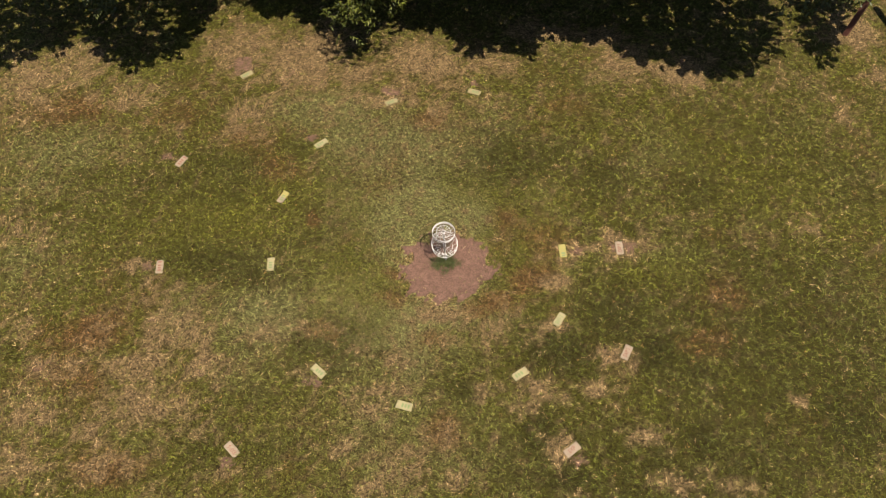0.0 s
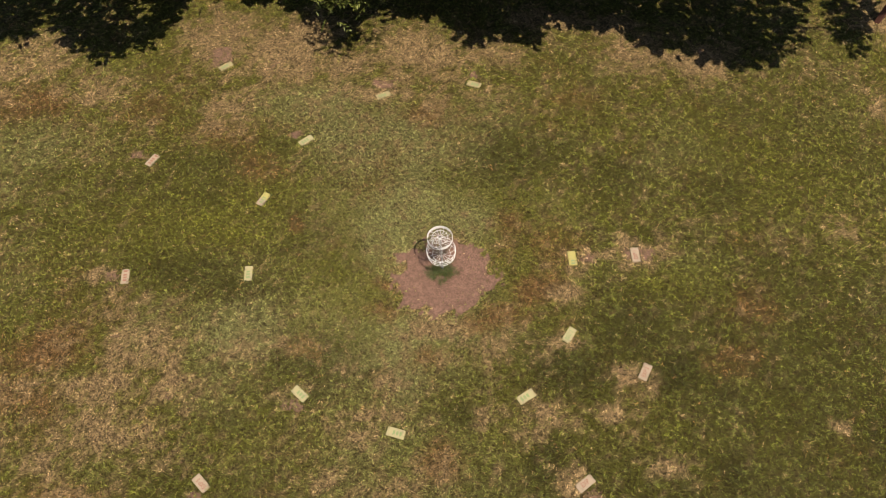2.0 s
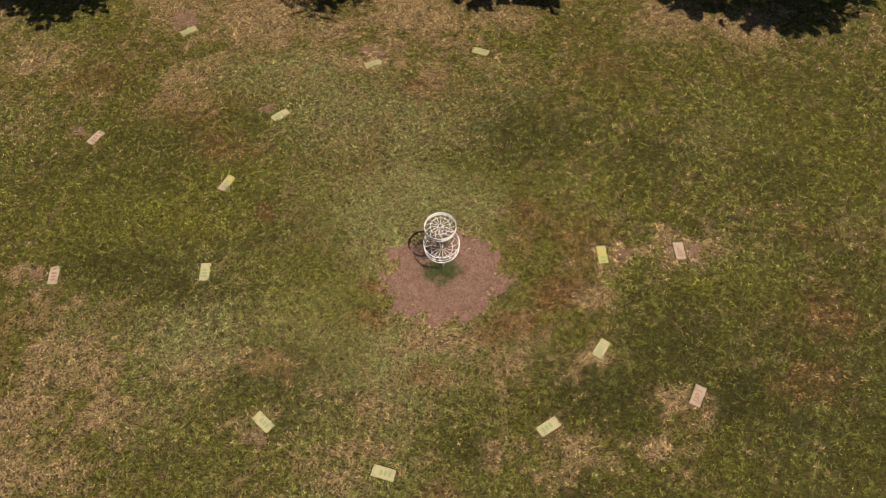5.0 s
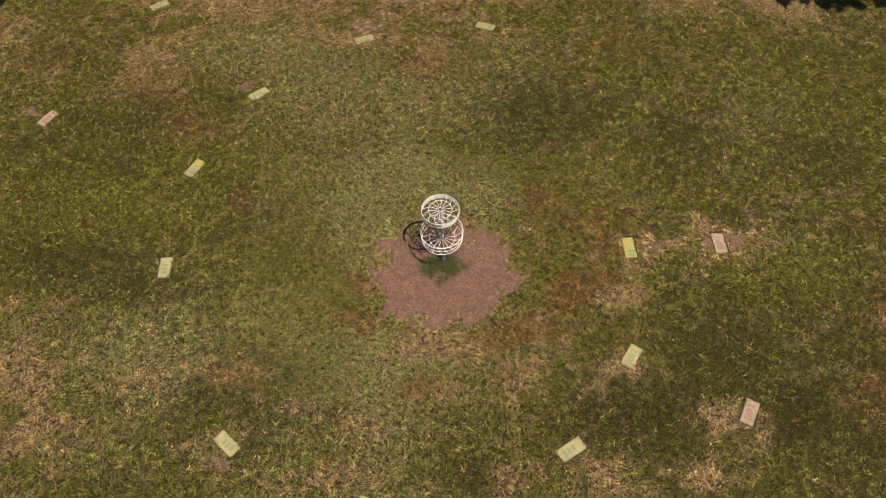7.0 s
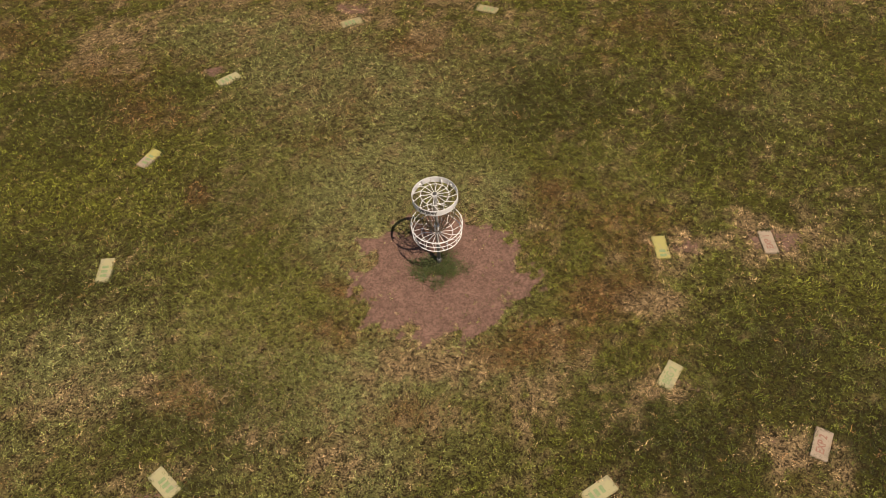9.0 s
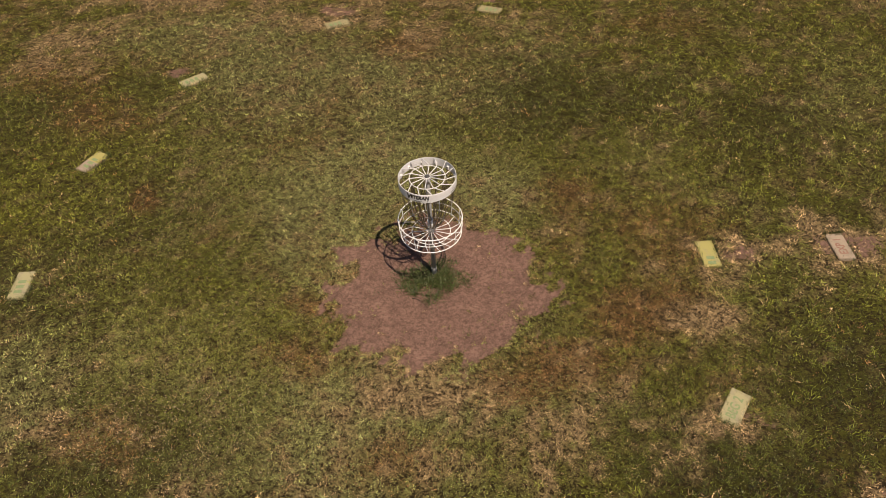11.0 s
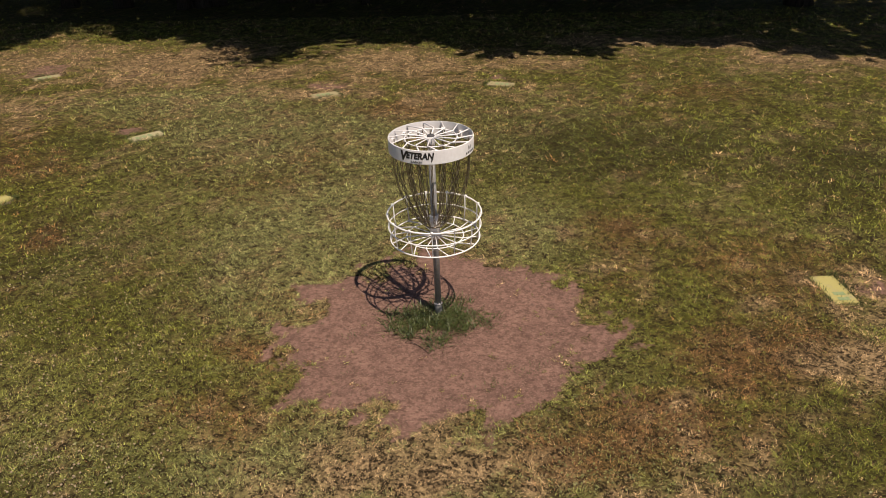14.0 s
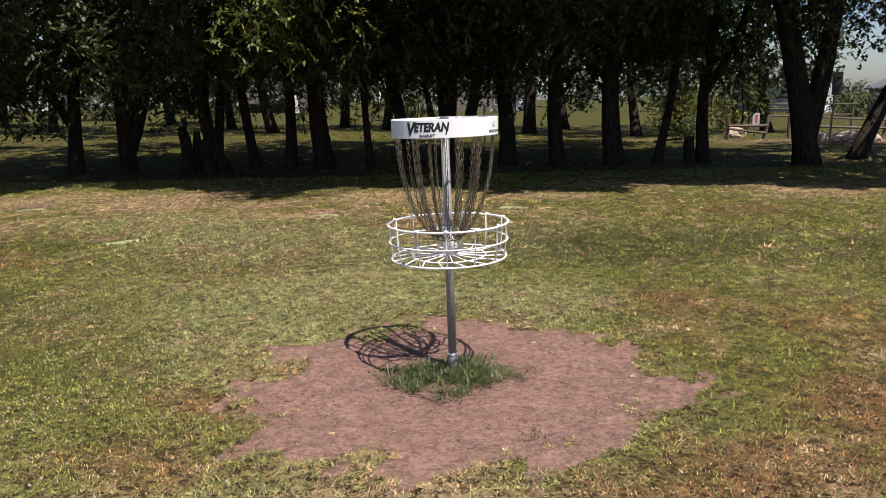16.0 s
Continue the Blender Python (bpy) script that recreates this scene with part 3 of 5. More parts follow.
for i, (x, y, turn, face, text) in enumerate(SLABS):
    mat, label = FACES[face]
    rng = random.Random(i)
    slab = lone("paving_slab", slab_mesh(i), mat, pose(x, y, -0.027 + gz(x, y), rng.uniform(-1, 1), rng.uniform(-1, 1), turn), label, "paving slab", "throwing marks round the target", smooth=False)
    red = face == "exp"
    ink = MAT_STENCIL_RED if red else MAT_STENCIL_GREEN
    if text:
        word(text, 0.13 if len(text) > 3 else 0.14, ink, slab, pose(-0.005, 0, 0.0266, 0, 0, 0), 0.78, 0, "stencil", "faded stencilled lettering")
    else:
        s = Shape()
        for j in range(4 if red else 2 if face == "yel" else 3):
            a = -0.13 + j * 0.075 + (0.03 if j == 3 else 0) - (0.04 if face == "yel" else 0)
            s.box((a, -0.045, 0.0262), (a + 0.045, 0.045, 0.0272))
        part("stencil", s, ink, slab, "worn stencilled marks", False)
    if face == "mix":
        s = Shape()
        s.box((0.0, -0.097, 0.0250), (0.199, 0.097, 0.0268), 0.0006)
        part("paint_coat", s, MAT_SLAB_YELLOW, slab, "bright yellow paint on one half", False)


# ---- grass ----
def blades(name, zone, hole, tufts, per, length, width, reach, seed, label, vary=1.0):
    """Tufts of short blades that spread from their roots, each tuft green, rusty or straw."""
    rng = np.random.default_rng(seed)
    x0, x1, y0, y1 = zone
    n = int((x1 - x0) * (y1 - y0) * tufts)
    x, y = rng.uniform(x0, x1, n), rng.uniform(y0, y1, n)
    if hole:
        out = ~((x > hole[0]) & (x < hole[1]) & (y > hole[2]) & (y < hole[3]))
        x, y = x[out], y[out]
    dry, dark, bare, rust, pale, fresh = cover(x, y)
    clump = fbm(x, y, 2.6 * reach, 61, 2)
    chance = (1 - ease(bare, 0.1, 0.75)) * (0.6 + 0.6 * ease(clump, 0.3, 0.6)) + 0.006 * (bare > 0.5)
    keep = (rng.random(len(x)) < chance) & ~on_slab(x, y, -0.006)
    x, y, dry, dark, bare, rust, pale, fresh, clump = (v[keep] for v in (x, y, dry, dark, bare, rust, pale, fresh, clump))
    n = len(x)
    draw = rng.random(n)
    p_straw = np.clip(1.7 * (dry - 0.24) + 0.3 * (bare > 0.4), 0.02, 0.9)
    p_rust = np.clip(1.1 * (rust - 0.1), 0.02, 0.8) * (1 - p_straw)
    colour = living_green(dark, pale, fresh)
    colour = np.where((draw < p_straw)[:, None], np.array(STRAW_C), colour)
    colour = np.where(((draw >= p_straw) & (draw < p_straw + p_rust))[:, None], np.array(RUST_C), colour)
    tussock = ease(x, 0.3, 3.0) * (1 - ease(y, 4, 7))
    lumps = tussock * (fbm(x, y, 0.11, 63, 2) - 0.5)
    colour = colour * np.clip(np.exp(vary * (rng.normal(-0.16, 1.0, n) * (0.44 + 0.30 * dark) + (0.8 + 0.6 * tussock) * (clump - 0.5) + 1.2 * lumps)), 0.25, np.where(draw < p_straw, 1.6, 2.6))[:, None]
    tall = length * rng.uniform(0.55, 1.35, n) * (0.7 + 0.6 * clump + 1.2 * lumps) * (0.9 + 0.4 * dark - 0.4 * dry)
    x, y, tall, colour, vigour = np.repeat(x, per), np.repeat(y, per), np.repeat(tall, per), np.repeat(colour, per, 0), np.repeat(1 - 0.65 * dark, per)[:, None]
    n = len(x)
    turn, lean = rng.uniform(0, 2 * np.pi, n), rng.uniform(0.65, 1.5, n)
    x, y = x + reach * rng.normal(0, 1, n) + 0.3 * reach * np.cos(turn), y + reach * rng.normal(0, 1, n) + 0.3 * reach * np.sin(turn)
    tall, wide = tall * rng.uniform(0.6, 1.25, n), width * rng.uniform(0.6, 1.3, n)
    root = np.stack([x, y, turf(x, y) - 0.003], 1)
    tip = root + np.stack([np.cos(turn) * np.sin(lean), np.sin(turn) * np.sin(lean), np.cos(lean)], 1) * tall[:, None]
    across = turn + np.pi / 2 + rng.uniform(-0.5, 0.5, n)
    side = np.stack([np.cos(across), np.sin(across), 0 * x], 1) * wide[:, None] / 2
    points = np.stack([root - side, root + side, tip], 1).reshape(-1, 3)
    odd = rng.random(n)
    colour = np.where((odd < 0.07)[:, None], 0.62 * np.array(STRAW_C) * vigour, np.where((odd > 0.92)[:, None], 0.8 * np.array(RUST_C) * vigour, 0.98 * colour))
    me = quick_mesh(name, points, np.arange(3 * n).reshape(-1, 3), tint=(colour * rng.uniform(0.35, 1.6, (n, 1))).repeat(3, 0))
    me.materials.append(MAT_BLADE)
    tagged(new(name, me), label, "grass", kind="stuff")


NEAR, MIDDLE, WIDE = (-3.4, 3.4, -2.5, 2.3), (-9, 9, -6, 9), (-15.5, 15.5, -7.5, 11)
blades("grass_near", NEAR, None, 2600, 9, 0.025, 0.0038, 0.011, 1, "short mown grass, green blades mixed with straw")
blades("grass_middle", MIDDLE, NEAR, 420, 8, 0.036, 0.0085, 0.018, 2, "short mown grass with parched patches")
blades("grass_wide", WIDE, MIDDLE, 340, 5, 0.052, 0.0135, 0.019, 3, "mown grass towards the trees", 0.7)
blades("grass_far", (-30, 30, 11, 40), None, 9, 5, 0.07, 0.022, 0.04, 4, "mown grass beyond the trees")


def slab_fringe():
    """Longer blades that the mower misses along the edges of the slabs."""
    rng = np.random.default_rng(77)
    rows = []
    for cx, cy, turn, *_ in SLABS:
        m = 420
        t = rng.uniform(0, 1, m)
        side = rng.choice(4, m, p=rng.permutation([0.5, 0.3, 0.1, 0.1]))
        u = np.where(side < 2, (t - 0.5) * 0.44, np.where(side == 2, -0.21, 0.21) + rng.normal(0, 0.022, m))
        v = np.where(side < 2, np.where(side == 0, -0.108, 0.108) + rng.normal(0, 0.022, m), (t - 0.5) * 0.24)
        c, s = math.cos(radians(turn)), math.sin(radians(turn))
        rows.append(np.stack([cx + u * c - v * s, cy + u * s + v * c], 1)[fbm(cx + u, cy + v, 0.08, 19, 2) > 0.42])
    p = np.concatenate(rows)
    n = len(p)
    turn, lean, tall = rng.uniform(0, 6.28, n), rng.uniform(0.2, 1.2, n), rng.uniform(0.02, 0.055, n)
    root = np.stack([p[:, 0], p[:, 1], ground_height(p[:, 0], p[:, 1]) - 0.02], 1)
    tip = root + np.stack([np.cos(turn) * np.sin(lean), np.sin(turn) * np.sin(lean), np.cos(lean)], 1) * tall[:, None] + [0, 0, 0.015]
    side = np.stack([-np.sin(turn), np.cos(turn), 0 * turn], 1) * 0.004
    me = quick_mesh("slab_grass", np.stack([root - side, root + side, tip], 1).reshape(-1, 3), np.arange(3 * n).reshape(-1, 3))
    me.materials.append(MAT_TUFT)
    tagged(new("slab_grass", me), "uncut grass fringing the sunken slabs", "grass", kind="stuff")


slab_fringe()


def tuft_grass():
    """The tall dark grass that the mower leaves round the pole."""
    rng = np.random.default_rng(9)
    n = 6800
    x, y = rng.normal(0.02, 0.2, n), rng.normal(-0.09, 0.16, n)
    shape = ((x - 0.02) / 0.38) ** 2 + ((y + 0.09) / 0.29) ** 2 + 3.2 * (fbm(x, y, 0.15, 71, 3) - 0.5)
    keep = (shape < 0.95) & ~((np.hypot((x + 0.05) / 0.13, (y + 0.25) / 0.07) < 1) & (rng.random(n) < 0.85)) & (np.hypot(x, y) > 0.03)
    x, y = x[keep], y[keep]
    n = len(x)
    turn, lean = rng.uniform(0, 2 * np.pi, n), rng.uniform(0.45, 1.5, n)
    tall, wide = rng.uniform(0.035, 0.105, n), rng.uniform(0.003, 0.007, n)
    root = np.stack([x, y, ground_height(x, y) - 0.02], 1)
    go = np.stack([np.cos(turn) * np.sin(lean), np.sin(turn) * np.sin(lean), np.cos(lean)], 1)
    mid = root + go * tall[:, None] * 0.55
    tip = mid + (go * [1.4, 1.4, 0.45]) * tall[:, None] * 0.5
    side = np.stack([-np.sin(turn), np.cos(turn), 0 * x], 1) * wide[:, None] / 2
    points = np.stack([root - side, root + side, mid + side * 0.8, mid - side * 0.8, tip], 1).reshape(-1, 3)
    b = np.arange(n)[:, None] * 5
    tris = np.concatenate([b + [0, 1, 2], b + [0, 2, 3], b + [3, 2, 4]])
    me = quick_mesh("grass_tuft", points, tris)
    me.materials.append(MAT_TUFT)
    tagged(new("grass_tuft", me), "tall dark green grass tuft left round the pole", "grass", kind="stuff")


tuft_grass()


def soil_litter():
    """Sprigs, dry stalks and crumbs on the trodden soil."""
    rng = np.random.default_rng(31)
    spots = [(-0.92, -0.12), (0.72, -0.66), (0.62, -0.72), (-0.66, -0.28), (0.2, 0.45), (0.5, 0.5), (-0.6, -0.72), (0.1, -1.05), (-0.35, -1.1), (0.35, -0.85), (-0.5, 0.4), (0.85, -0.3), (0.62, 0.42), (-0.95, -0.7)]
    pts = np.concatenate([rng.normal(p, (0.05, 0.035), (int(rng.integers(12, 46)), 2)) for p in spots])
    n = len(pts)
    turn, lean, tall = rng.uniform(0, 6.28, n), rng.uniform(0.7, 1.5, n), rng.uniform(0.01, 0.034, n)
    root = np.stack([pts[:, 0], pts[:, 1], ground_height(pts[:, 0], pts[:, 1]) - 0.02], 1)
    tip = root + np.stack([np.cos(turn) * np.sin(lean), np.sin(turn) * np.sin(lean), np.cos(lean)], 1) * tall[:, None] + [0, 0, 0.012]
    side = np.stack([-np.sin(turn), np.cos(turn), 0 * turn], 1) * 0.003
    me = quick_mesh("soil_sprigs", np.stack([root - side, root + side, tip], 1).reshape(-1, 3), np.arange(3 * n).reshape(-1, 3))
    me.materials.append(MAT_TUFT)
    tagged(new("soil_sprigs", me), "sparse grass sprigs on the trodden soil", "grass", kind="stuff")
    s = Shape()
    for _ in range(1500):
        a, d = rng.uniform(0, 6.28), 1.15 * rng.random() ** 0.5
        x, y = d * math.cos(a), d * math.sin(a) - 0.3
        q, z = rng.uniform(0.002, 0.008) * (1 + 1.2 * (rng.random() < 0.04)), gz(x, y) - 0.014
        s.add([(x - q, y - 0.4 * q, z), (x + q, y - 0.5 * q, z), (x + 0.1 * q, y + q, z), (x, y, z + q * 1.1)], [(0, 1, 3), (1, 2, 3), (2, 0, 3)])
    me = s.mesh("soil_crumbs", False)
    me.materials.append(MAT_CRUMB)
    tagged(new("soil_crumbs", me), "small crumbs and clods of reddish soil", "soil", kind="stuff")


soil_litter()


def clover():
    """Round-leaved clover and weeds in loose mats, with small blossoms."""
    rng = np.random.default_rng(12)
    rows = [(-2.6, -2.0, 0.8, 0.5, 3200), (-1.9, -0.9, 0.5, 0.35, 1500), (-0.3, -2.0, 0.45, 0.25, 1300), (1.7, -1.6, 0.8, 0.5, 2400), (2.4, 3.2, 1.4, 0.9, 5200),
            (1.9, 0.6, 0.9, 0.6, 2200), (0.0, 0.5, 2.6, 2.2, 16000), (0.5, -2.0, 2.2, 0.7, 6000), (-2.6, 0.8, 1.2, 0.9, 2500), (4.2, -1.2, 1.4, 0.8, 3500), (2.0, 1.9, 0.7, 0.5, 1500), (-1.6, -1.6, 0.5, 0.4, 1300)]
    x = np.concatenate([rng.normal(a, c, n) for a, b, c, d, n in rows])
    y = np.concatenate([rng.normal(b, d, n) for a, b, c, d, n in rows])
    dry, dark, bare, *_ = cover(x, y)
    keep = (bare < 0.25) & (dry < 0.5) & (rng.random(len(x)) < 0.6) & (fbm(x, y, 0.3, 51, 3) > 0.5) & ~on_slab(x, y, 0)
    x, y = x[keep], y[keep]
    n = len(x)
    z = turf(x, y) + rng.uniform(0.006, 0.026, n)
    r, turn = rng.uniform(0.0035, 0.008, n), rng.uniform(0, 2 * np.pi, n)
    tilt = rng.uniform(-0.5, 0.5, (n, 2))
    corners = []
    for a in (0, 1.6, 3.14, 4.7):
        cx, cy = np.cos(turn + a), np.sin(turn + a)
        corners.append(np.stack([x + r * cx, y + r * cy, z + r * (cx * tilt[:, 0] + cy * tilt[:, 1])], 1))
    points = np.stack(corners, 1).reshape(-1, 3)
    b = np.arange(n)[:, None] * 4
    me = quick_mesh("clover", points, np.concatenate([b + [0, 1, 2], b + [0, 2, 3]]))
    me.materials.append(MAT_CLOVER)
    tagged(new("clover", me), "low clover and weed leaves scattered in the lawn", "clover", kind="stuff")
    spots = [(-2.5, -1.9, 0.6, 0.35, 620), (-2.8, -0.3, 0.8, 0.9, 420), (-3.4, 0.5, 1.2, 1.3, 260), (2.6, 2.8, 1.6, 1.2, 260), (3.6, -1.4, 1.0, 0.8, 90), (-5.5, -0.5, 1.8, 1.0, 200), (-2.6, -3.0, 1.0, 0.6, 80)]
    s = Shape()
    for a, b2, c, d, m in spots:
        for _ in range(m):
            bx, by = rng.normal(a, c), rng.normal(b2, d)
            if cover(np.array([bx]), np.array([by]))[2][0] > 0.3:
                continue
            q, bz = rng.uniform(0.004, 0.009), gz(bx, by) + rng.uniform(0.02, 0.04)
            s.add([(bx - q, by, bz), (bx, by - q, bz), (bx + q, by, bz), (bx, by + q, bz), (bx, by, bz + q), (bx, by, bz - q)],
                  [(0, 1, 4), (1, 2, 4), (2, 3, 4), (3, 0, 4), (1, 0, 5), (2, 1, 5), (3, 2, 5), (0, 3, 5)])
    me = s.mesh("clover_blossoms")
    me.materials.append(MAT_BLOSSOM)
    tagged(new("clover_blossoms", me), "small faded white clover blossoms in the grass", "clover", kind="stuff")


clover()


# ---- the disc golf target ----
def disc_target():
    root = thing("disc_golf_basket", pose(0, 0, gz(0, 0), 0, -0.7, 0), "white disc golf basket with hanging chains on a steel pole", "disc golf basket")
    RIM, MID, LOW, R_RIM, R_LOW = 0.862, 0.768, 0.672, 0.335, 0.322
    BAND_LOW, BAND_TOP, R_BAND = 1.342, 1.438, 0.288
    UP = 13
    s = Shape()
    s.turned([(0.0, -0.1), (0.0235, -0.1), (0.0235, 1.425), (0.0, 1.425)], 20)
    part("pole", s, MAT_STEEL, root, "galvanised steel pole")
    s = Shape()
    s.turned([(0.0, -0.05), (0.030, -0.05), (0.030, 0.085), (0.027, 0.095), (0.0240, 0.097)], 20)
    part("ground_sleeve", s, MAT_STEEL, root, "grey steel sleeve at the foot")
    s = Shape()
    s.ring(0.0305, 0.088, 0.0028, 20, 5)
    part("sleeve_ring", s, MAT_STEEL, root)
    # catching basket
    s = Shape()
    s.turned([(0.024, 0.655), (0.034, 0.655), (0.034, 0.835), (0.030, 0.840), (0.024, 0.840)], 20)
    part("basket_hub", s, MAT_WHITE, root, "white sleeve that carries the basket")
    for name, z, r, thick in (("top_ring", RIM, R_RIM, 0.0062), ("middle_ring", MID, R_RIM - 0.003, 0.0045), ("bottom_ring", LOW, R_LOW, 0.0055), ("floor_ring", LOW + 0.004, 0.205, 0.0042)):
        s = Shape()
        s.ring(r, z, thick, 64, 6)
        part(name, s, MAT_WHITE, root)
    upright, knob, spoke = Shape(), Shape(), Shape()
    upright.tube([(R_LOW - 0.012, 0, LOW - 0.006), (R_RIM - 0.011, 0, MID), (R_RIM - 0.010, 0, RIM + 0.002), (R_RIM, 0, RIM + 0.009)], 0.0042, 6)
    knob.turned([(0, -0.010), (0.0085, -0.007), (0.0105, 0.0), (0.0085, 0.007), (0, 0.010)], 8)
    a1 = 0.22
    spoke.tube([(0.030, 0, LOW + 0.008), (0.205, 0, LOW + 0.006), (R_LOW * math.cos(a1) - 0.004, R_LOW * math.sin(a1), LOW - 0.002)], 0.0042, 6)
    ms, mk, mp = upright.mesh("upright_rod"), knob.mesh("rod_end"), spoke.mesh("floor_rod")
    for i in range(UP):
        turn = 360 / UP * i - 91
        rod = part("upright_rod", ms, MAT_WHITE, root, at=pose(0, 0, 0, 0, 0, turn))
        part("rod_end", mk, MAT_WHITE, rod, at=pose(R_RIM, 0, RIM + 0.005))
    for i in range(16):
        part("floor_rod", mp, MAT_WHITE, root, at=pose(0, 0, 0, 0, 0, 22.5 * i + 6))
    # upper band
    s = Shape()
    s.turned([(R_BAND, BAND_LOW), (R_BAND + 0.002, BAND_LOW + 0.003), (R_BAND + 0.002, BAND_TOP - 0.003), (R_BAND, BAND_TOP), (R_BAND - 0.003, BAND_TOP), (R_BAND - 0.003, BAND_LOW), (R_BAND, BAND_LOW)], 72)
    band = part("band", s, MAT_WHITE, root, "white sheet metal band round the top", False)
    s = Shape()
    s.ring(0.178, 1.420, 0.0042, 56, 6)
    part("chain_ring", s, MAT_WHITE, root)
    s = Shape()
    s.turned([(0.024, 1.35), (0.028, 1.35), (0.028, 1.430), (0.024, 1.432)], 20)
    part("top_hub", s, MAT_WHITE, root)
    s = Shape()
    s.turned([(0.027, 1.430), (0.025, 1.438), (0.016, 1.443), (0.0, 1.444)], 20)
    part("pole_cap", s, MAT_CAP, root, "dark plastic cap on the pole")
    top = Shape()
    a2 = 0.30
    top.tube([(0.030, 0, 1.426), (0.178, 0, 1.428), ((R_BAND - 0.006) * math.cos(a2), (R_BAND - 0.006) * math.sin(a2), 1.430),
              ((R_BAND - 0.006) * math.cos(a2), (R_BAND - 0.006) * math.sin(a2), 1.380)], 0.0046, 6)
    mt = top.mesh("top_rod")
    for i in range(14):
        part("top_rod", mt, MAT_WHITE, root, at=pose(0, 0, 0, 0, 0, 360 / 14 * i + 8))
    eye = Shape()
    a = np.arange(12) * 2 * np.pi / 12
    eye.tube(np.stack([0.178 + 0.009 * np.cos(a), 0 * a, 1.409 + 0.010 * np.sin(a)], 1), 0.0026, 5, closed=True)
    me_eye = eye.mesh("chain_hook")
    for i in range(12):
        part("chain_hook", me_eye, MAT_WHITE, root, at=pose(0, 0, 0, 0, 0, 30 * i + 2))
    tab = Shape()
    tab.box((0.270, -0.012, 1.352), (0.2845, 0.012, 1.392), 0.002)
    me_tab = tab.mesh("band_tab", False)
    for i in range(12):
        part("band_tab", me_tab, MAT_WHITE, root, at=pose(0, 0, 0, 0, 0, 30 * i + 14))
    # chains
    def link():
        s = Shape()
        a = np.arange(12) * 2 * np.pi / 12
        u, v = np.cos(a), np.sin(a)
        s.tube(np.stack([0.0068 * u, 0 * a, 0.0072 * v + 0.0105 * np.sign(v) * (np.abs(v) > 0.01)], 1), 0.0029, 5, closed=True)
        return np.concatenate(s.points), s.faces

    lp, lf = link()

    def chain(r0, z0, r1, z1, sag):
        s, line = Shape(), []
        for t in np.linspace(0, 1, 200):
            line.append((r0 + (r1 - r0) * (t**2.3), 0.0, z0 + (z1 - z0) * (1 - (1 - t) ** (1 + sag))))
        line = np.array(line)
        d = np.r_[0, np.cumsum(np.linalg.norm(np.diff(line, axis=0), axis=1))]
        pitch, i, at = 0.0325, 0, 0.014
        while at < d[-1]:
            p = np.array([np.interp(at, d, line[:, c]) for c in range(3)])
            q = np.array([np.interp(min(at + 0.01, d[-1]), d, line[:, c]) for c in range(3)])
            o = np.array([np.interp(max(at - 0.01, 0), d, line[:, c]) for c in range(3)])
            axis = Vector(o - q).normalized()
            m = axis.to_track_quat("Z", "Y").to_matrix() @ Matrix.Rotation(radians(45 + 90 * (i % 2)), 3, "Z")
            s.add(lp @ np.array(m).T + p, lf)
            at, i = at + pitch, i + 1
        return s.mesh("chain")

    outer, inner = chain(0.268, 1.385, 0.076, 0.780, 0.15), chain(0.178, 1.414, 0.070, 0.790, 0.12)
    for i in range(12):
        part("chain", outer, MAT_CHAIN, root, "zinc-plated hanging chain", at=pose(0, 0, 0, 0, 0, 30 * i + 14))
    for i in range(12):
        part("chain", inner, MAT_CHAIN, root, "zinc-plated hanging chain", at=pose(0, 0, 0, 0, 0, 30 * i + 2))
    s = Shape()
    s.ring(0.073, 0.772, 0.005, 28, 6)
    part("chain_collector", s, MAT_CHAIN, root)
    # print on the band
    def bent(text, size, middle, z, mat, squeeze, slant, name):
        ob = word(text, size, mat, band, Matrix(), squeeze, slant, name)
        for v in ob.data.vertices:
            a = radians(middle) + v.co.x / R_BAND
            r = R_BAND + 0.0026 + v.co.z
            v.co = (r * math.cos(a), r * math.sin(a), z + v.co.y)
        return ob

    bent("V", 0.088, -127, 1.389, MAT_INK, 0.90, 0.22, "initial")
    bent("ETERAN", 0.061, -103.5, 1.397, MAT_INK, 0.83, 0.22, "lettering")
    bent("I", 0.042, -87.5, 1.375, MAT_INK, 1.0, 0.22, "letter_tail")
    bent("BASKET", 0.018, -107, 1.357, MAT_INK_GREY, 1.35, 0.0, "small_lettering")
    s = Shape()
    for j in range(6):
        a = radians(-36 + j * 4.4)
        c, d = math.cos(a), math.sin(a)
        s.add([((R_BAND + 0.003) * math.cos(a + e) , (R_BAND + 0.003) * math.sin(a + e), z) for e, z in ((0, 1.358), (0.05, 1.358), (0.05, 1.372), (0, 1.372))], [(0, 1, 2, 3)])
    for e, z0, z1 in ((0.0, 1.384, 1.412), (0.045, 1.384, 1.405), (0.09, 1.384, 1.412)):
        a = radians(-30) + e
        s.add([((R_BAND + 0.003) * math.cos(a + w), (R_BAND + 0.003) * math.sin(a + w), z) for w, z in ((0, z0), (0.014, z0), (0.014, z1), (0, z1))], [(0, 1, 2, 3)])
    part("maker_mark", s, MAT_INK_GREY, band, smooth=False)
    return root


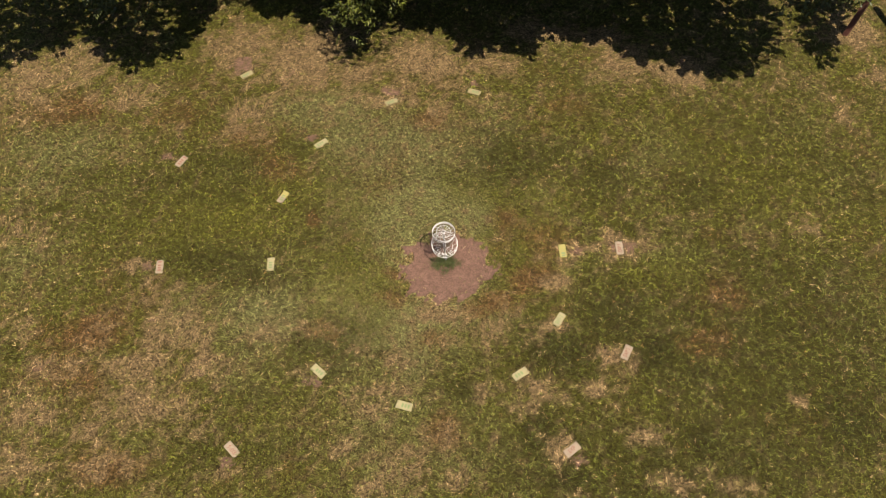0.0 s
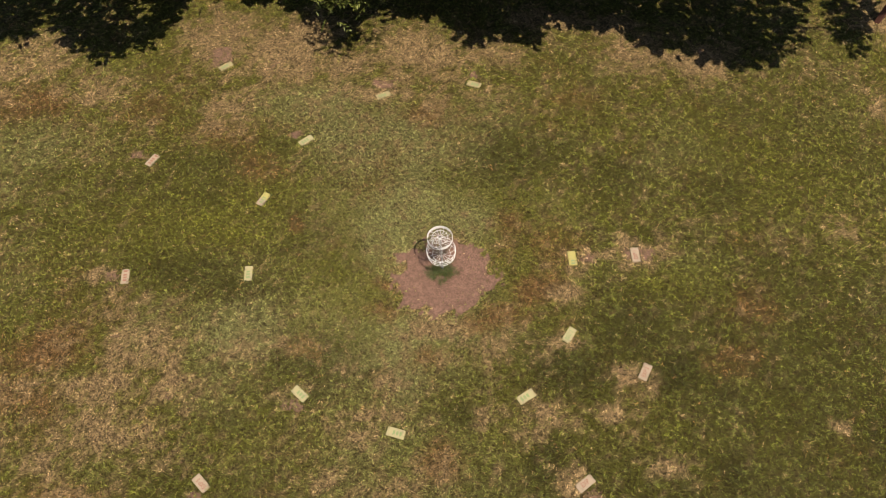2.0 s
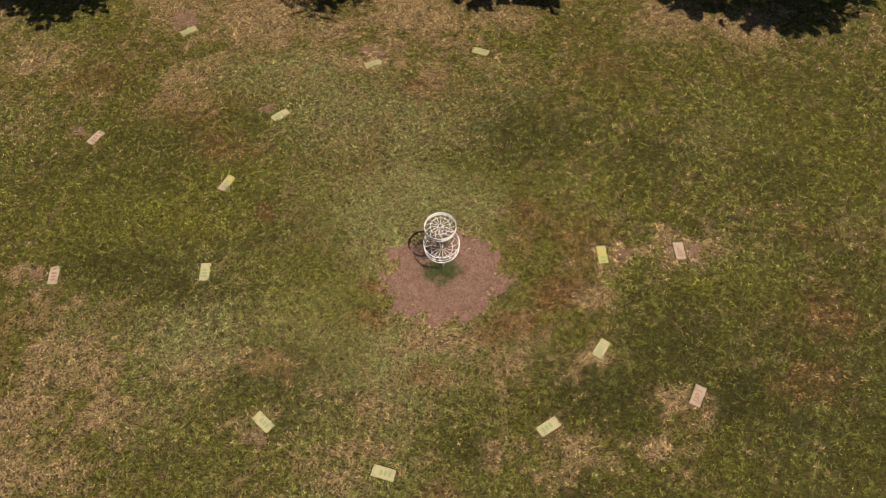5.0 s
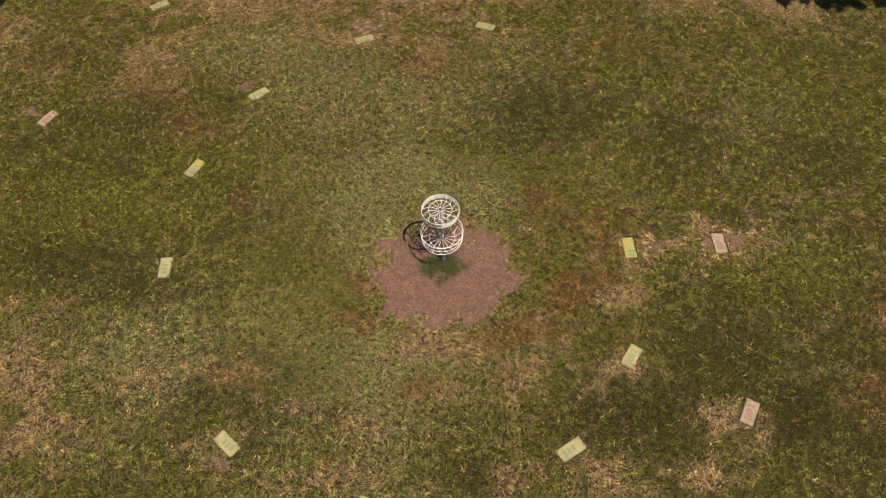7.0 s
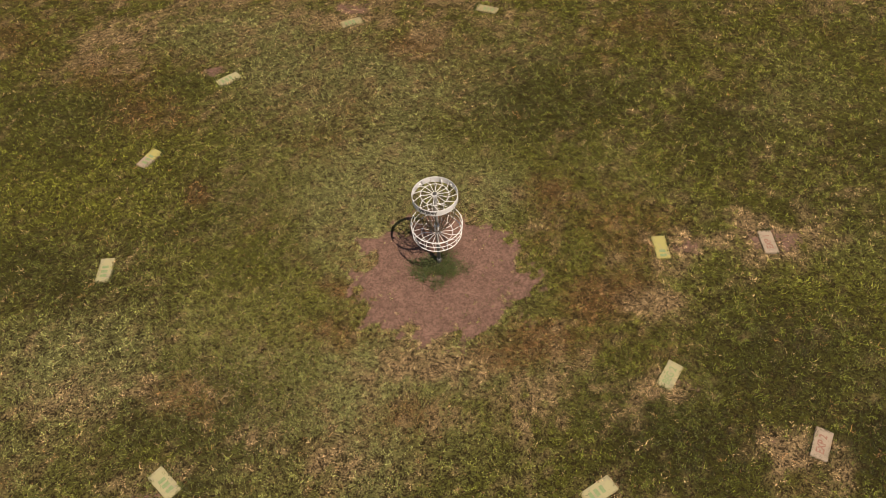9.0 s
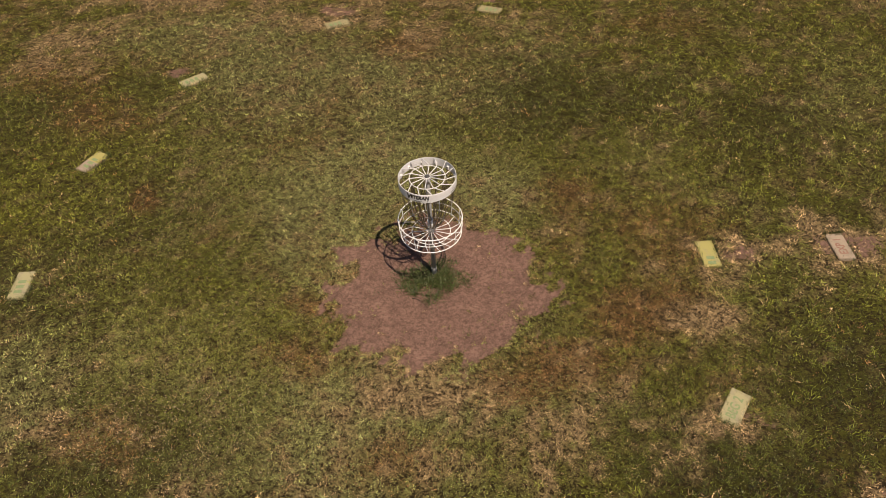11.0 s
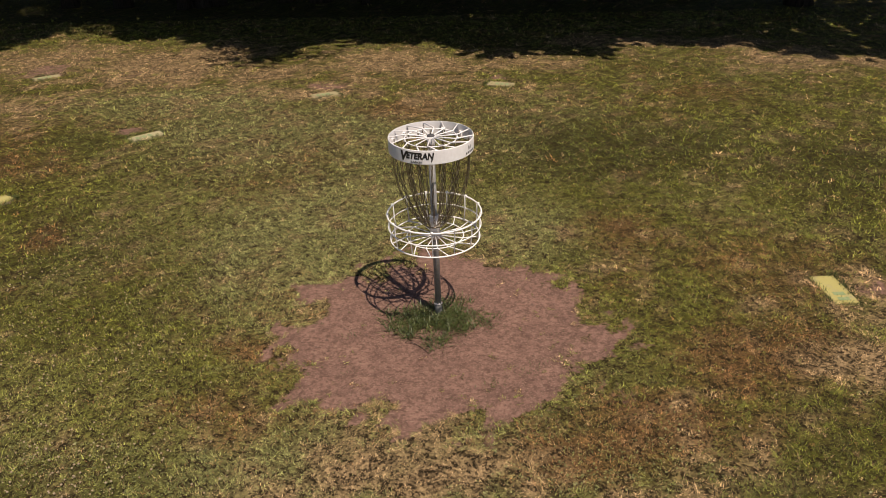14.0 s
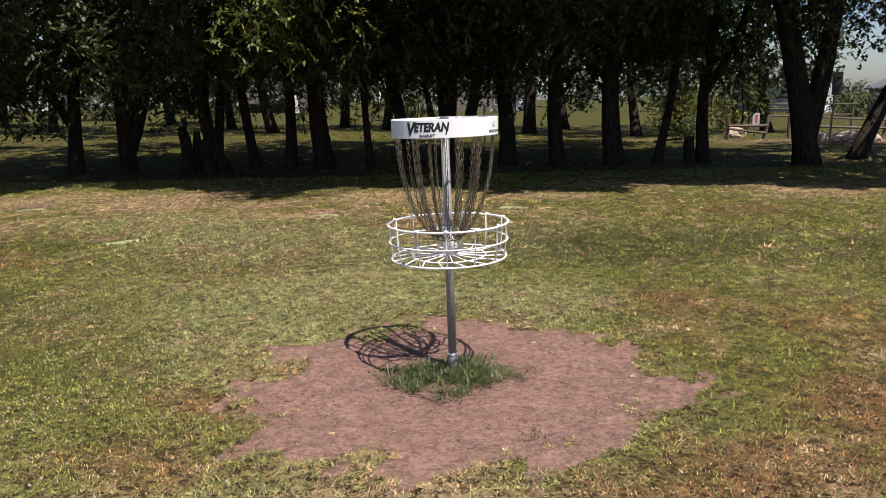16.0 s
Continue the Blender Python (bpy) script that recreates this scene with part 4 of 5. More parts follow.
disc_target()
s = Shape()
t = np.linspace(0, 1, 14)
s.tube(np.stack([-0.235 + 0.17 * t, -0.37 - 0.13 * t**2.2, 0.002 + 0.004 * np.sin(t * 7)], 1), 0.0034 - 0.0018 * t, 6)
lone("fallen_twig", s, MAT_TWIG, pose(0, 0, gz(0, -0.6) - 0.008), "thin dark curved twig lying on the soil", "twig")


# ---- trees ----
def leaf_cloud(rng, centres, spread_r, count, length, width, droop=0.5):
    """Folded leaves set along short hanging twigs about the given ends."""
    on_twig = 8
    c = np.repeat(np.asarray(centres, float), max(count // on_twig, 1), 0)
    m = len(c)
    d = rng.normal(0, 1, (m, 3)) * spread_r * 0.85
    start = c + d
    start[:, 2] -= droop * np.abs(d[:, 0]) * 0.5
    way, fall = rng.uniform(0, 2 * np.pi, m), rng.normal(-0.2, 0.45, m)
    ahead = np.stack([np.cos(way) * np.cos(fall), np.sin(way) * np.cos(fall), np.sin(fall)], 1)
    along = np.tile(np.arange(on_twig) / on_twig, m)
    reach = np.repeat(rng.uniform(0.6, 1.2, m), on_twig) * spread_r * 1.1
    p = np.repeat(start, on_twig, 0) + np.repeat(ahead, on_twig, 0) * (along * reach)[:, None]
    p[:, 2] -= 0.3 * along**2 * reach
    n = len(p)
    hand = np.tile(np.where(np.arange(on_twig) % 2, 1.0, -1.0), m)
    yaw = np.repeat(way, on_twig) + hand * rng.uniform(0.4, 1.1, n)
    pitch = np.repeat(fall, on_twig) - 0.25 + rng.normal(0, 0.3, n)
    u = np.stack([np.cos(yaw) * np.cos(pitch), np.sin(yaw) * np.cos(pitch), np.sin(pitch)], 1)
    side = np.stack([-np.sin(yaw), np.cos(yaw), rng.uniform(-0.6, 0.6, n)], 1)
    side /= np.linalg.norm(side, axis=1)[:, None]
    up = np.cross(u, side)
    L, W = (length * rng.uniform(0.6, 1.3, n))[:, None], (width * rng.uniform(0.7, 1.2, n))[:, None]
    pts = np.stack([p, p + u * L * 0.45 + side * W / 2 + up * W * 0.18, p + u * L, p + u * L * 0.45 - side * W / 2 + up * W * 0.18], 1).reshape(-1, 3)
    b = np.arange(n)[:, None] * 4
    return pts, np.concatenate([b + [0, 1, 2], b + [0, 2, 3]])


def bend(a, b, rng, wobble, n=9):
    t = np.linspace(0, 1, n)[:, None]
    a, b = np.asarray(a, float), np.asarray(b, float)
    off = rng.normal(0, wobble, 3) * np.sin(np.pi * t) + rng.normal(0, wobble * 0.4, 3) * np.sin(2 * np.pi * t)
    return a + (b - a) * t + off


def tree(x, y, stems, crown, seed, leaf=MAT_LEAF, size=(0.10, 0.05), clumps=120, per=56, spread_r=0.31, label="", name="tree", droops=(), inner=False, rear=1.4):
    """stems: (radius, (dx, dy, height) of the top, start height). crown: centre and half-axes from the foot. droops: ends of hanging boughs."""
    rng = np.random.default_rng(seed)
    root = thing(name, pose(x, y, gz(x, y)), label or "tree with a dark furrowed trunk and dense green crown", "tree", "trees along the lawn's edge")
    lines = []
    for i, (r, top, start) in enumerate(stems):
        s = Shape()
        first = (0, 0, -0.15) if start == 0 else lines[0][0][int(np.argmin(np.abs(lines[0][0][:, 2] - start)))]
        line = bend(first, top, rng, 0.12 * np.linalg.norm(np.array(top[:2])) ** 0.5 + 0.09, 13)
        h = np.linspace(0, 1, 13)
        rad = 0.86 * r * (1 - 0.62 * h) * (1 + 0.35 * np.exp(-h * 18) * (start == 0))
        s.tube(line, rad, 12, rough=0.09, seed=seed + i)
        part("trunk" if i == 0 else "stem", s, MAT_BARK, root, "dark furrowed bark")
        lines.append((line, rad))
    (cx, cy, cz), (ax, ay, az) = crown
    d = rng.normal(0, 1, (clumps, 3))
    d /= np.linalg.norm(d, axis=1)[:, None]
    ends = np.array([cx, cy, cz]) + d * rng.uniform(0.45, 1.0, (clumps, 1)) ** 0.6 * [ax, ay, az]
    if len(droops):
        extra = [np.array(p) + rng.normal(0, 0.28, (3, 3)) * [1.2, 1, 0.6] for p in droops]
        ends = np.concatenate([ends, *extra])
    for k in range(7 + min(len(droops), 4)):
        line, rad = lines[k % len(lines)]
        j = int(rng.integers(6, 12))
        goal = ends[int(rng.integers(len(ends)))] if k >= len(droops) else np.array(droops[k])
        s = Shape()
        s.tube(bend(line[j], goal, rng, 0.25), np.linspace(rad[j] * 0.6, 0.012, 9), 7, rough=0.06, seed=k)
        part("limb", s, MAT_BARK, root)
    s = Shape()
    for e in ends[:: 3]:
        back = e + np.array([cx * 0.6, cy * 0.6, cz + 0.3]) * 0.0 + (np.array([cx, cy, cz]) - e) * 0.3 + rng.normal(0, 0.15, 3)
        s.tube(bend(back, e, rng, 0.06, 4), np.linspace(0.014, 0.004, 4), 4, caps=False)
    tagged(part("twig_spray", s, MAT_BARK, root), kind="stuff")
    if inner:
        top_ends = np.array([cx, cy + rear, cz + 0.45 * az]) + rng.normal(0, 0.42, (32, 3)) * [ax, ay * (0.5 + 0.37 * rear), az * 0.7]
        top_ends[:, 2] = np.maximum(top_ends[:, 2], cz - 0.2 * az)
        pts, tri = leaf_cloud(rng, top_ends, 0.36, 48, 0.30, 0.22)
        part("upper_crown", quick_mesh("upper_crown", pts, tri), leaf, root, "dense green leaves of the treetop")
        eaves = []
        for _ in range(250):
            sx = x + rng.uniform(-1.4, 1.4)
            sy = shade_edge(sx, 0.3)
            h = max(4.6, 5.0 + 1.2 * (8.0 - sy)) + rng.uniform(0, 1.5)
            eaves.append((sx + 0.287 * h - x, sy + rng.normal(0.14, 0.17) + 4.2 * rng.random() ** 1.5 - 0.364 * h - y, h))
        pts, tri = leaf_cloud(rng, eaves, 0.18, 24, 0.17, 0.115)
        part("outer_boughs", quick_mesh("outer_boughs", pts, tri), leaf, root, "leafy boughs reaching over the lawn")
    pts, tri = leaf_cloud(rng, ends, spread_r, per, *size)
    me = quick_mesh("crown", pts, tri)
    part("crown", me, leaf, root, "dense green leaves")
    return root


ROUND, NARROW = (0.110, 0.076), (0.112, 0.046)
# The line on the lawn that the crowns' shade reaches: x, y.
SHADE = [(-15.6, 6.9), (-14.5, 6.9), (-14.1, 7.4), (-13.7, 7.9), (-13.3, 8.1), (-12.5, 8.0), (-12.4, 8.6), (-12.3, 9.0), (-11.7, 8.1), (-10.7, 7.1),
    (-10.1, 6.8), (-9.7, 6.9), (-9.4, 7.5), (-8.8, 7.3), (-8.6, 8.2), (-8.1, 9.4), (-8.0, 10.8), (-7.0, 11.2), (-6.4, 9.6), (-5.8, 9.3), (-5.3, 9.7),
    (-4.5, 9.0), (-3.6, 8.1), (-3.1, 7.4), (-2.8, 8.3), (-2.0, 8.9), (-1.7, 8.6), (-0.7, 8.9), (0.0, 8.5), (0.6, 7.5), (1.5, 7.9), (2.4, 7.6),
    (2.8, 8.7), (3.5, 8.3), (4.8, 8.2), (5.7, 7.4), (6.5, 7.2), (7.6, 6.7), (8.2, 6.3), (9.3, 6.5), (9.6, 7.2), (10.3, 7.6), (10.8, 6.5), (11.4, 6.9),
    (11.8, 7.9), (13.4, 10.0)]


def shade_edge(sx, deep):
    """How near the shade comes; the high boughs hang back where a low bough casts it."""
    sy = np.interp(sx, [p[0] for p in SHADE], [p[1] for p in SHADE])
    low_bough = -4.1 < sx < -2.0 or -11.0 < sx < -7.5 or 8.0 < sx < 10.8
    return sy + (deep if low_bough else 0.0)


def edge_tree(x, y, stems, seed, leaf=MAT_LEAF, size=ROUND, low=1.75, half=2.2, clumps=125, skirt=40, boughs=(), rear=1.4):
    """A tree of the row: a deep crown, a low skirt, and boughs out to the shade's edge."""
    rng = np.random.default_rng(900 + seed)
    ends = []
    ends += [(bx - x, by - y, bh) for bx, by, bh in boughs]
    for _ in range(skirt // 5):
        mx, my, mz = rng.uniform(-1.4, 1.4), rng.uniform(-3.6, 3.0), low + rng.uniform(0, 1.5)
        for _ in range(5):
            ends.append((mx + rng.normal(0, 0.4), my + rng.normal(0, 0.4), mz + 0.14 * max(0, -my) + rng.normal(0, 0.25)))
    tree(x, y, stems, ((0.1, 0.1, low + 3.3), (half, 4.3, 2.8)), seed, leaf, size, clumps, droops=ends, inner=True, rear=rear)


edge_tree(-14.2, 13.0, [(0.2, (0.2, 0.2, 6.5), 0)], 10)
edge_tree(-11.6, 13.2, [(0.17, (-0.6, 0, 6.5), 0)], 12)
edge_tree(-8.95, 12.8, [(0.20, (0.3, 0.2, 6.5), 0), (0.13, (-2.2, 0.2, 4.5), 0.9)], 11, boughs=[(-9.6, 6.7, 3.1), (-9.0, 6.8, 3.3), (-9.9, 7.1, 3.4), (-8.6, 7.2, 3.4)])
edge_tree(-7.65, 12.7, [(0.22, (-0.5, 0.1, 6.0), 0), (0.20, (0.7, 0.2, 6.2), 0.25)], 13, half=2.0, boughs=[(-7.6, 9.1, 3.3), (-7.1, 9.3, 3.15), (-8.0, 9.2, 3.0), (-6.7, 9.6, 3.3)])
edge_tree(-5.35, 12.7, [(0.19, (-0.9, 0.3, 5.6), 0), (0.13, (0.2, 0.5, 5.8), 0.4)], 14, size=NARROW)
edge_tree(-4.8, 13.3, [(0.14, (-0.1, 0.3, 6.0), 0)], 15, size=NARROW, clumps=90, skirt=10)
edge_tree(-3.9, 12.9, [(0.155, (0.1, 0.2, 6.4), 0)], 16, MAT_LEAF_LIGHT, NARROW, boughs=[(-2.1, 6.4, 3.2), (-2.3, 7.0, 3.5), (-2.7, 7.0, 3.6), (-2.3, 6.6, 2.75), (-2.9, 6.8, 2.85), (-3.2, 7.0, 3.1), (-1.9, 6.7, 3.1)])
edge_tree(-3.05, 12.95, [(0.29, (-0.9, 0.4, 6.5), 0)], 17, size=NARROW)
edge_tree(-1.95, 12.5, [(0.105, (0, 0.2, 5.6), 0)], 18, size=NARROW, clumps=90, low=2.05)
edge_tree(-0.9, 13.05, [(0.19, (-1.2, 0.5, 5.0), 0)], 19, clumps=90, low=2.05)
edge_tree(-0.22, 13.0, [(0.175, (-0.3, 0.2, 6.6), 0), (0.15, (0.35, 0.4, 6.4), 0.1)], 20, low=2.15)
edge_tree(1.15, 13.05, [(0.24, (-0.7, 0.3, 6.4), 0)], 21, low=2.15)
edge_tree(2.3, 12.5, [(0.20, (0.35, 0.2, 6.4), 0)], 22, low=2.05)
edge_tree(3.55, 12.4, [(0.27, (-0.2, 0.2, 6.6), 0)], 23, low=1.95)
edge_tree(4.45, 12.45, [(0.12, (0.5, 0.3, 5.8), 0)], 24, clumps=90, low=2.05, skirt=10)
edge_tree(5.5, 12.35, [(0.17, (0.2, 0.2, 6.3), 0), (0.10, (1.3, 0.4, 5.4), 1.6)], 25, low=2.15)
edge_tree(7.4, 11.5, [(0.29, (-1.15, 0.3, 6.4), 0), (0.25, (1.0, 0.4, 6.6), 0.35)], 26, low=2.7, skirt=25, rear=0.4)
edge_tree(8.9, 12.5, [(0.22, (2.6, 0.3, 5.2), 0)], 27, low=2.9, clumps=70, skirt=10, rear=0.2, boughs=[(9.2, 6.7, 3.2), (9.8, 6.5, 3.3), (10.3, 6.7, 3.2), (9.0, 7.2, 3.4), (10.6, 7.1, 3.4)])
edge_tree(12.6, 13.5, [(0.25, (0.4, 0.3, 6.4), 0)], 28, low=2.9, clumps=80, skirt=15, rear=0.2,
          boughs=[(7.9, 9.8, 3.4), (8.4, 9.9, 3.1), (8.8, 10.1, 3.4), (8.2, 9.6, 3.7), (9.0, 10.0, 2.8), (8.7, 9.8, 3.7), (9.4, 10.2, 3.1)])
# trees added with hidden trunks behind the row for more shade, and those farther off
for i, (x, y) in enumerate([(-10.9, 20.0), (-4.5, 20.5), (-0.35, 20.0), (5.05, 19.8), (-16.5, 19.5)]):
    tree(x, y, [(0.2, (0.4 * (-1) ** i, 0.3, 6.0), 0)], ((0, 0, 4.9), (2.6, 2.6, 2.9)), 40 + i, leaf=MAT_LEAF, size=(0.22, 0.14), clumps=80, per=48, spread_r=0.40)
back_row = [(-14.0, 27.5), (-8.6, 30.0), (3.3, 30.0), (7.4, 26.5), (-3.6, 33.0), (10.2, 29.0), (-19.0, 30.0), (15.5, 33.0), (0.4, 31.5), (-11.8, 34.0), (-6.2, 36.0), (5.6, 35.0), (12.5, 37.0), (-16.5, 38.0), (-24.0, 34.0), (-1.4, 38.0)]
for i, (x, y) in enumerate(back_row):
    tree(x, y, [(0.24 + 0.06 * (i % 3), (0.7 * (-1) ** i, 0.3, 6.5), 0)], ((0, 0, 5.3), (3.4, 3.6, 3.3)), 60 + i, leaf=MAT_LEAF_FAR, size=(0.28, 0.18), clumps=110, per=32, spread_r=0.5)


def stump(x, y, parts_, seed):
    rng = np.random.default_rng(seed)
    s = Shape()
    for dx, dy, r, h, lx in parts_:
        s.tube(bend((dx, dy, -0.1), (dx + lx, dy, h), rng, 0.04, 7), r * np.array([1.4, 1.1, 1.0, 0.95, 0.9, 0.85, 0.6]), 10, rough=0.16, seed=seed)
    lone("tree_stump", s, MAT_BARK, pose(x, y, gz(x, y)), "broken dark tree stump with rough bark", "tree stump", "stumps among the trees")


stump(-6.0, 12.35, [(-0.1, 0, 0.13, 1.05, -0.1), (0.3, 0.1, 0.16, 0.8, 0.1), (0.05, 0.15, 0.1, 0.95, 0.05)], 3)
stump(5.2, 12.35, [(0, 0, 0.12, 0.55, 0)], 4)


# ---- beyond the trees ----
def bush(x, y, w, h, leaf, seed, clumps, per, size, label, name="bush"):
    rng = np.random.default_rng(seed)
    root = thing(name, pose(x, y, gz(x, y)), label, "bush", "bushes beyond the trees")
    d = rng.normal(0, 1, (clumps, 3))
    d /= np.linalg.norm(d, axis=1)[:, None]
    ends = d * rng.uniform(0.3, 1, (clumps, 1)) ** 0.5 * [w / 2, w / 2, h / 2] + [0, 0, h * 0.52]
    ends[:, 2] = np.maximum(ends[:, 2], 0.12)
    s = Shape()
    for k in range(8):
        s.tube(bend((rng.normal(0, 0.1), rng.normal(0, 0.1), -0.1), ends[k], rng, 0.1, 6), np.linspace(0.05, 0.01, 6), 5)
    part("stem_cluster", s, MAT_BARK, root)
    pts, tri = leaf_cloud(rng, ends, 0.10 * (w + h) / 2 + 0.05, per, *size)
    part("foliage", quick_mesh("foliage", pts, tri), leaf, root)
    return root


bush(9.1, 26.0, 2.6, 2.0, MAT_LEAF_OLIVE, 1, 70, 60, (0.12, 0.05), "yellow-green shrub in full sun on the lawn")
bush(-3.2, 50.0, 4.6, 5.0, MAT_LEAF_LIGHT, 2, 110, 60, (0.22, 0.10), "rounded green shrub tree standing on the far lawn")
bush(40.0, 72.0, 4.0, 3.4, MAT_LEAF_FAR, 3, 60, 50, (0.25, 0.14), "dark rounded shrub beside a house")
bush(13.6, 32.0, 3.2, 3.4, MAT_LEAF_OLIVE, 4, 80, 60, (0.15, 0.07), "light green shrub behind the rail fence")
bush(12.0, 34.0, 2.8, 3.8, MAT_LEAF_LIGHT, 5, 80, 60, (0.15, 0.07), "tall green shrub behind the rail fence")
bush(-16.0, 44.0, 5.0, 3.6, MAT_LEAF_FAR, 6, 90, 60, (0.22, 0.12), "dark green shrub on the far lawn")
bush(-24.0, 47.0, 5.5, 4.2, MAT_LEAF_FAR, 7, 90, 60, (0.22, 0.12), "dark green shrub on the far lawn")


def fallen_bough():
    rng = np.random.default_rng(5)
    x, y = 7.6, 20.0
    root = thing("fallen_bough", pose(x, y, gz(x, y)), "fallen leafy bough lying on the lawn", "branch")
    s = Shape()
    ends = []
    s.tube(bend((-1.2, 0, 0.06), (0.9, 0.1, 0.3), rng, 0.08), np.linspace(0.05, 0.015, 9), 6, rough=0.1)
    for k in range(7):
        a = np.array((rng.uniform(-0.7, 0.6), 0.03, 0.12))
        b = a + (rng.uniform(-0.4, 0.6), rng.uniform(-0.4, 0.4), rng.uniform(0.15, 0.65))
        s.tube(bend(a, b, rng, 0.05, 5), np.linspace(0.02, 0.006, 5), 5)
        ends += [b, (a + b) / 2]
    part("wood", s, MAT_BARK, root)
    pts, tri = leaf_cloud(rng, np.array(ends), 0.2, 60, 0.13, 0.05)
    pts[:, 2] = np.maximum(pts[:, 2], 0.02)
    part("foliage", quick_mesh("foliage", pts, tri), MAT_LEAF, root)


fallen_bough()


def rail_fence(posts, rails, label):
    """posts: x, y, height, lean to the right; rails: from post, to post, height."""
    x0, y0 = posts[0][:2]
    base = Vector((x0, y0, gz(x0, y0)))
    root = thing("rail_fence", Matrix.Translation(base), label, "fence", "timber rail fences")
    tops = []
    for i, (x, y, h, lean) in enumerate(posts):
        s = Shape()
        a = Vector((x, y, gz(x, y) - 0.2)) - base
        b = Vector((x + lean, y, gz(x, y) + h)) - base
        s.tube([a, a.lerp(b, 0.5), b], 0.065, 8, rough=0.08, seed=i)
        part("post", s, MAT_TIMBER, root, smooth=False)
        tops.append((a, b, h))
    for j, (m, n, z0, z1) in enumerate(rails):
        s = Shape()
        p = tops[m][0].lerp(tops[m][1], (z0 + 0.2) / (tops[m][2] + 0.2)) + Vector((0, -0.07, 0))
        q = tops[n][0].lerp(tops[n][1], (z1 + 0.2) / (tops[n][2] + 0.2)) + Vector((0, -0.07, 0))
        s.tube([p, p.lerp(q, 0.5) - Vector((0, 0, 0.01)), q], 0.045, 7, rough=0.1, seed=j)
        part("rail", s, MAT_TIMBER, root, smooth=False)


rail_fence([(9.5, 22.0, 0.75, 0.0), (10.75, 22.0, 0.85, 0.16)], [(0, 1, 0.48, 0.48), (0, 1, 0.38, 0.22)], "short weathered timber rail fence with a leaning post")
rail_fence([(12.3, 23.5, 0.8, 0.0), (13.6, 24.5, 1.9, 0.06), (16.6, 25.0, 0.8, 0.2), (18.2, 23.0, 1.9, 0.12), (22.5, 24.0, 0.9, 0.0)],
           [(0, 1, 0.6, 0.7), (1, 2, 0.75, 0.62), (1, 2, 0.4, 0.3), (3, 4, 0.75, 0.7), (3, 4, 0.35, 0.3)], "weathered timber rail fence with tall posts")
rail_fence([(16.5, 38.0, 1.6, 0.0), (19.5, 38.0, 1.6, 0.0), (22.5, 38.5, 1.6, 0)], [(0, 1, 1.4, 1.4), (0, 1, 1.1, 1.1), (0, 1, 0.7, 0.7), (1, 2, 1.4, 1.4), (1, 2, 0.8, 0.8)], "pale timber fence before the far lawn")


def leaning_post(x, y, lean_x, lean_y, h, r, seed):
    """A squared timber that leans over at the lawn's edge."""
    s = Shape()
    s.tube([(0, 0, -0.2), (lean_x * 0.5, lean_y * 0.5, h * 0.5), (lean_x, lean_y, h)], r, 4, rough=0.05, seed=seed)
    lone("leaning_post", s, MAT_RAIL, pose(x, y, gz(x, y)), "reddish brown squared timber leaning beside the trees", "post", "timbers by the trees", smooth=False)


leaning_post(12.4, 8.05, 0.35, 0.35, 1.5, 0.10, 1)
leaning_post(13.9, 8.3, 0.2, 0.5, 1.3, 0.11, 2)


def boulder(x, y, w, d, h, seed):
    bm = bmesh.new()
    bmesh.ops.create_icosphere(bm, subdivisions=3, radius=1)
    for v in bm.verts:
        p = v.co.copy()
        k = 1 + 0.35 * noise.noise(p * 1.3 + Vector((seed, 0, 0))) + 0.16 * noise.noise(p * 3.5 + Vector((0, seed, 0)))
        v.co = Vector((p.x * w / 2 * k, p.y * d / 2 * k, p.z * h / 2 * k + h * 0.38))
    s = Shape()
    s.take(bm)
    lone("boulder", s, MAT_ROCK, pose(x, y, gz(x, y) - 0.05), "pale weathered boulder on dry ground", "boulder", "boulders by the sign", smooth=False)


boulder(11.2, 18.8, 0.75, 0.6, 0.42, 1)
boulder(11.9, 18.6, 0.95, 0.7, 0.5, 2)
boulder(12.7, 18.9, 0.7, 0.6, 0.4, 3)
boulder(10.5, 24.0, 0.8, 0.6, 0.5, 4)


def sign_post(x, y):
    root = thing("sign_post", pose(x, y, gz(x, y)), "road sign seen from behind on a steel pole", "sign")
    s = Shape()
    s.tube([(-0.04, 0, -0.2), (0, 0, 1.0), (0.05, 0, 2.05)], 0.032, 8)
    part("pole", s, MAT_ROCK, root)
    s = Shape()
    s.box((-0.10, -0.05, 1.42), (0.20, -0.035, 2.08), 0.004)
    part("panel", s, MAT_SIGN, root, "dark metal back of the sign", False)


sign_post(11.2, 18.2)


def notice(x, y):
    root = thing("notice_board", pose(x, y, gz(x, y)), "small white board with a red mark on a post", "sign")
    s = Shape()
    s.box((-0.05, -0.03, -0.2), (0.05, 0.03, 0.5), 0.005)
    part("post", s, MAT_TIMBER, root, smooth=False)
    s = Shape()
    s.box((-0.14, -0.06, 0.45), (0.14, -0.035, 0.92), 0.004)
    part("board", s, MAT_SIDING, root, smooth=False)
    s = Shape()
    s.box((-0.03, -0.066, 0.55), (0.05, -0.061, 0.85))
    part("mark", s, MAT_RED, root, smooth=False)


notice(11.65, 25.0)


def stake(x, y, h, r, mat, label):
    s = Shape()
    s.tube([(0, 0, -0.2), (0.01, 0, h * 0.5), (0, 0, h)], r, 7)
    lone("stake", s, mat, pose(x, y, gz(x, y)), label, "post", "posts on the far lawn")


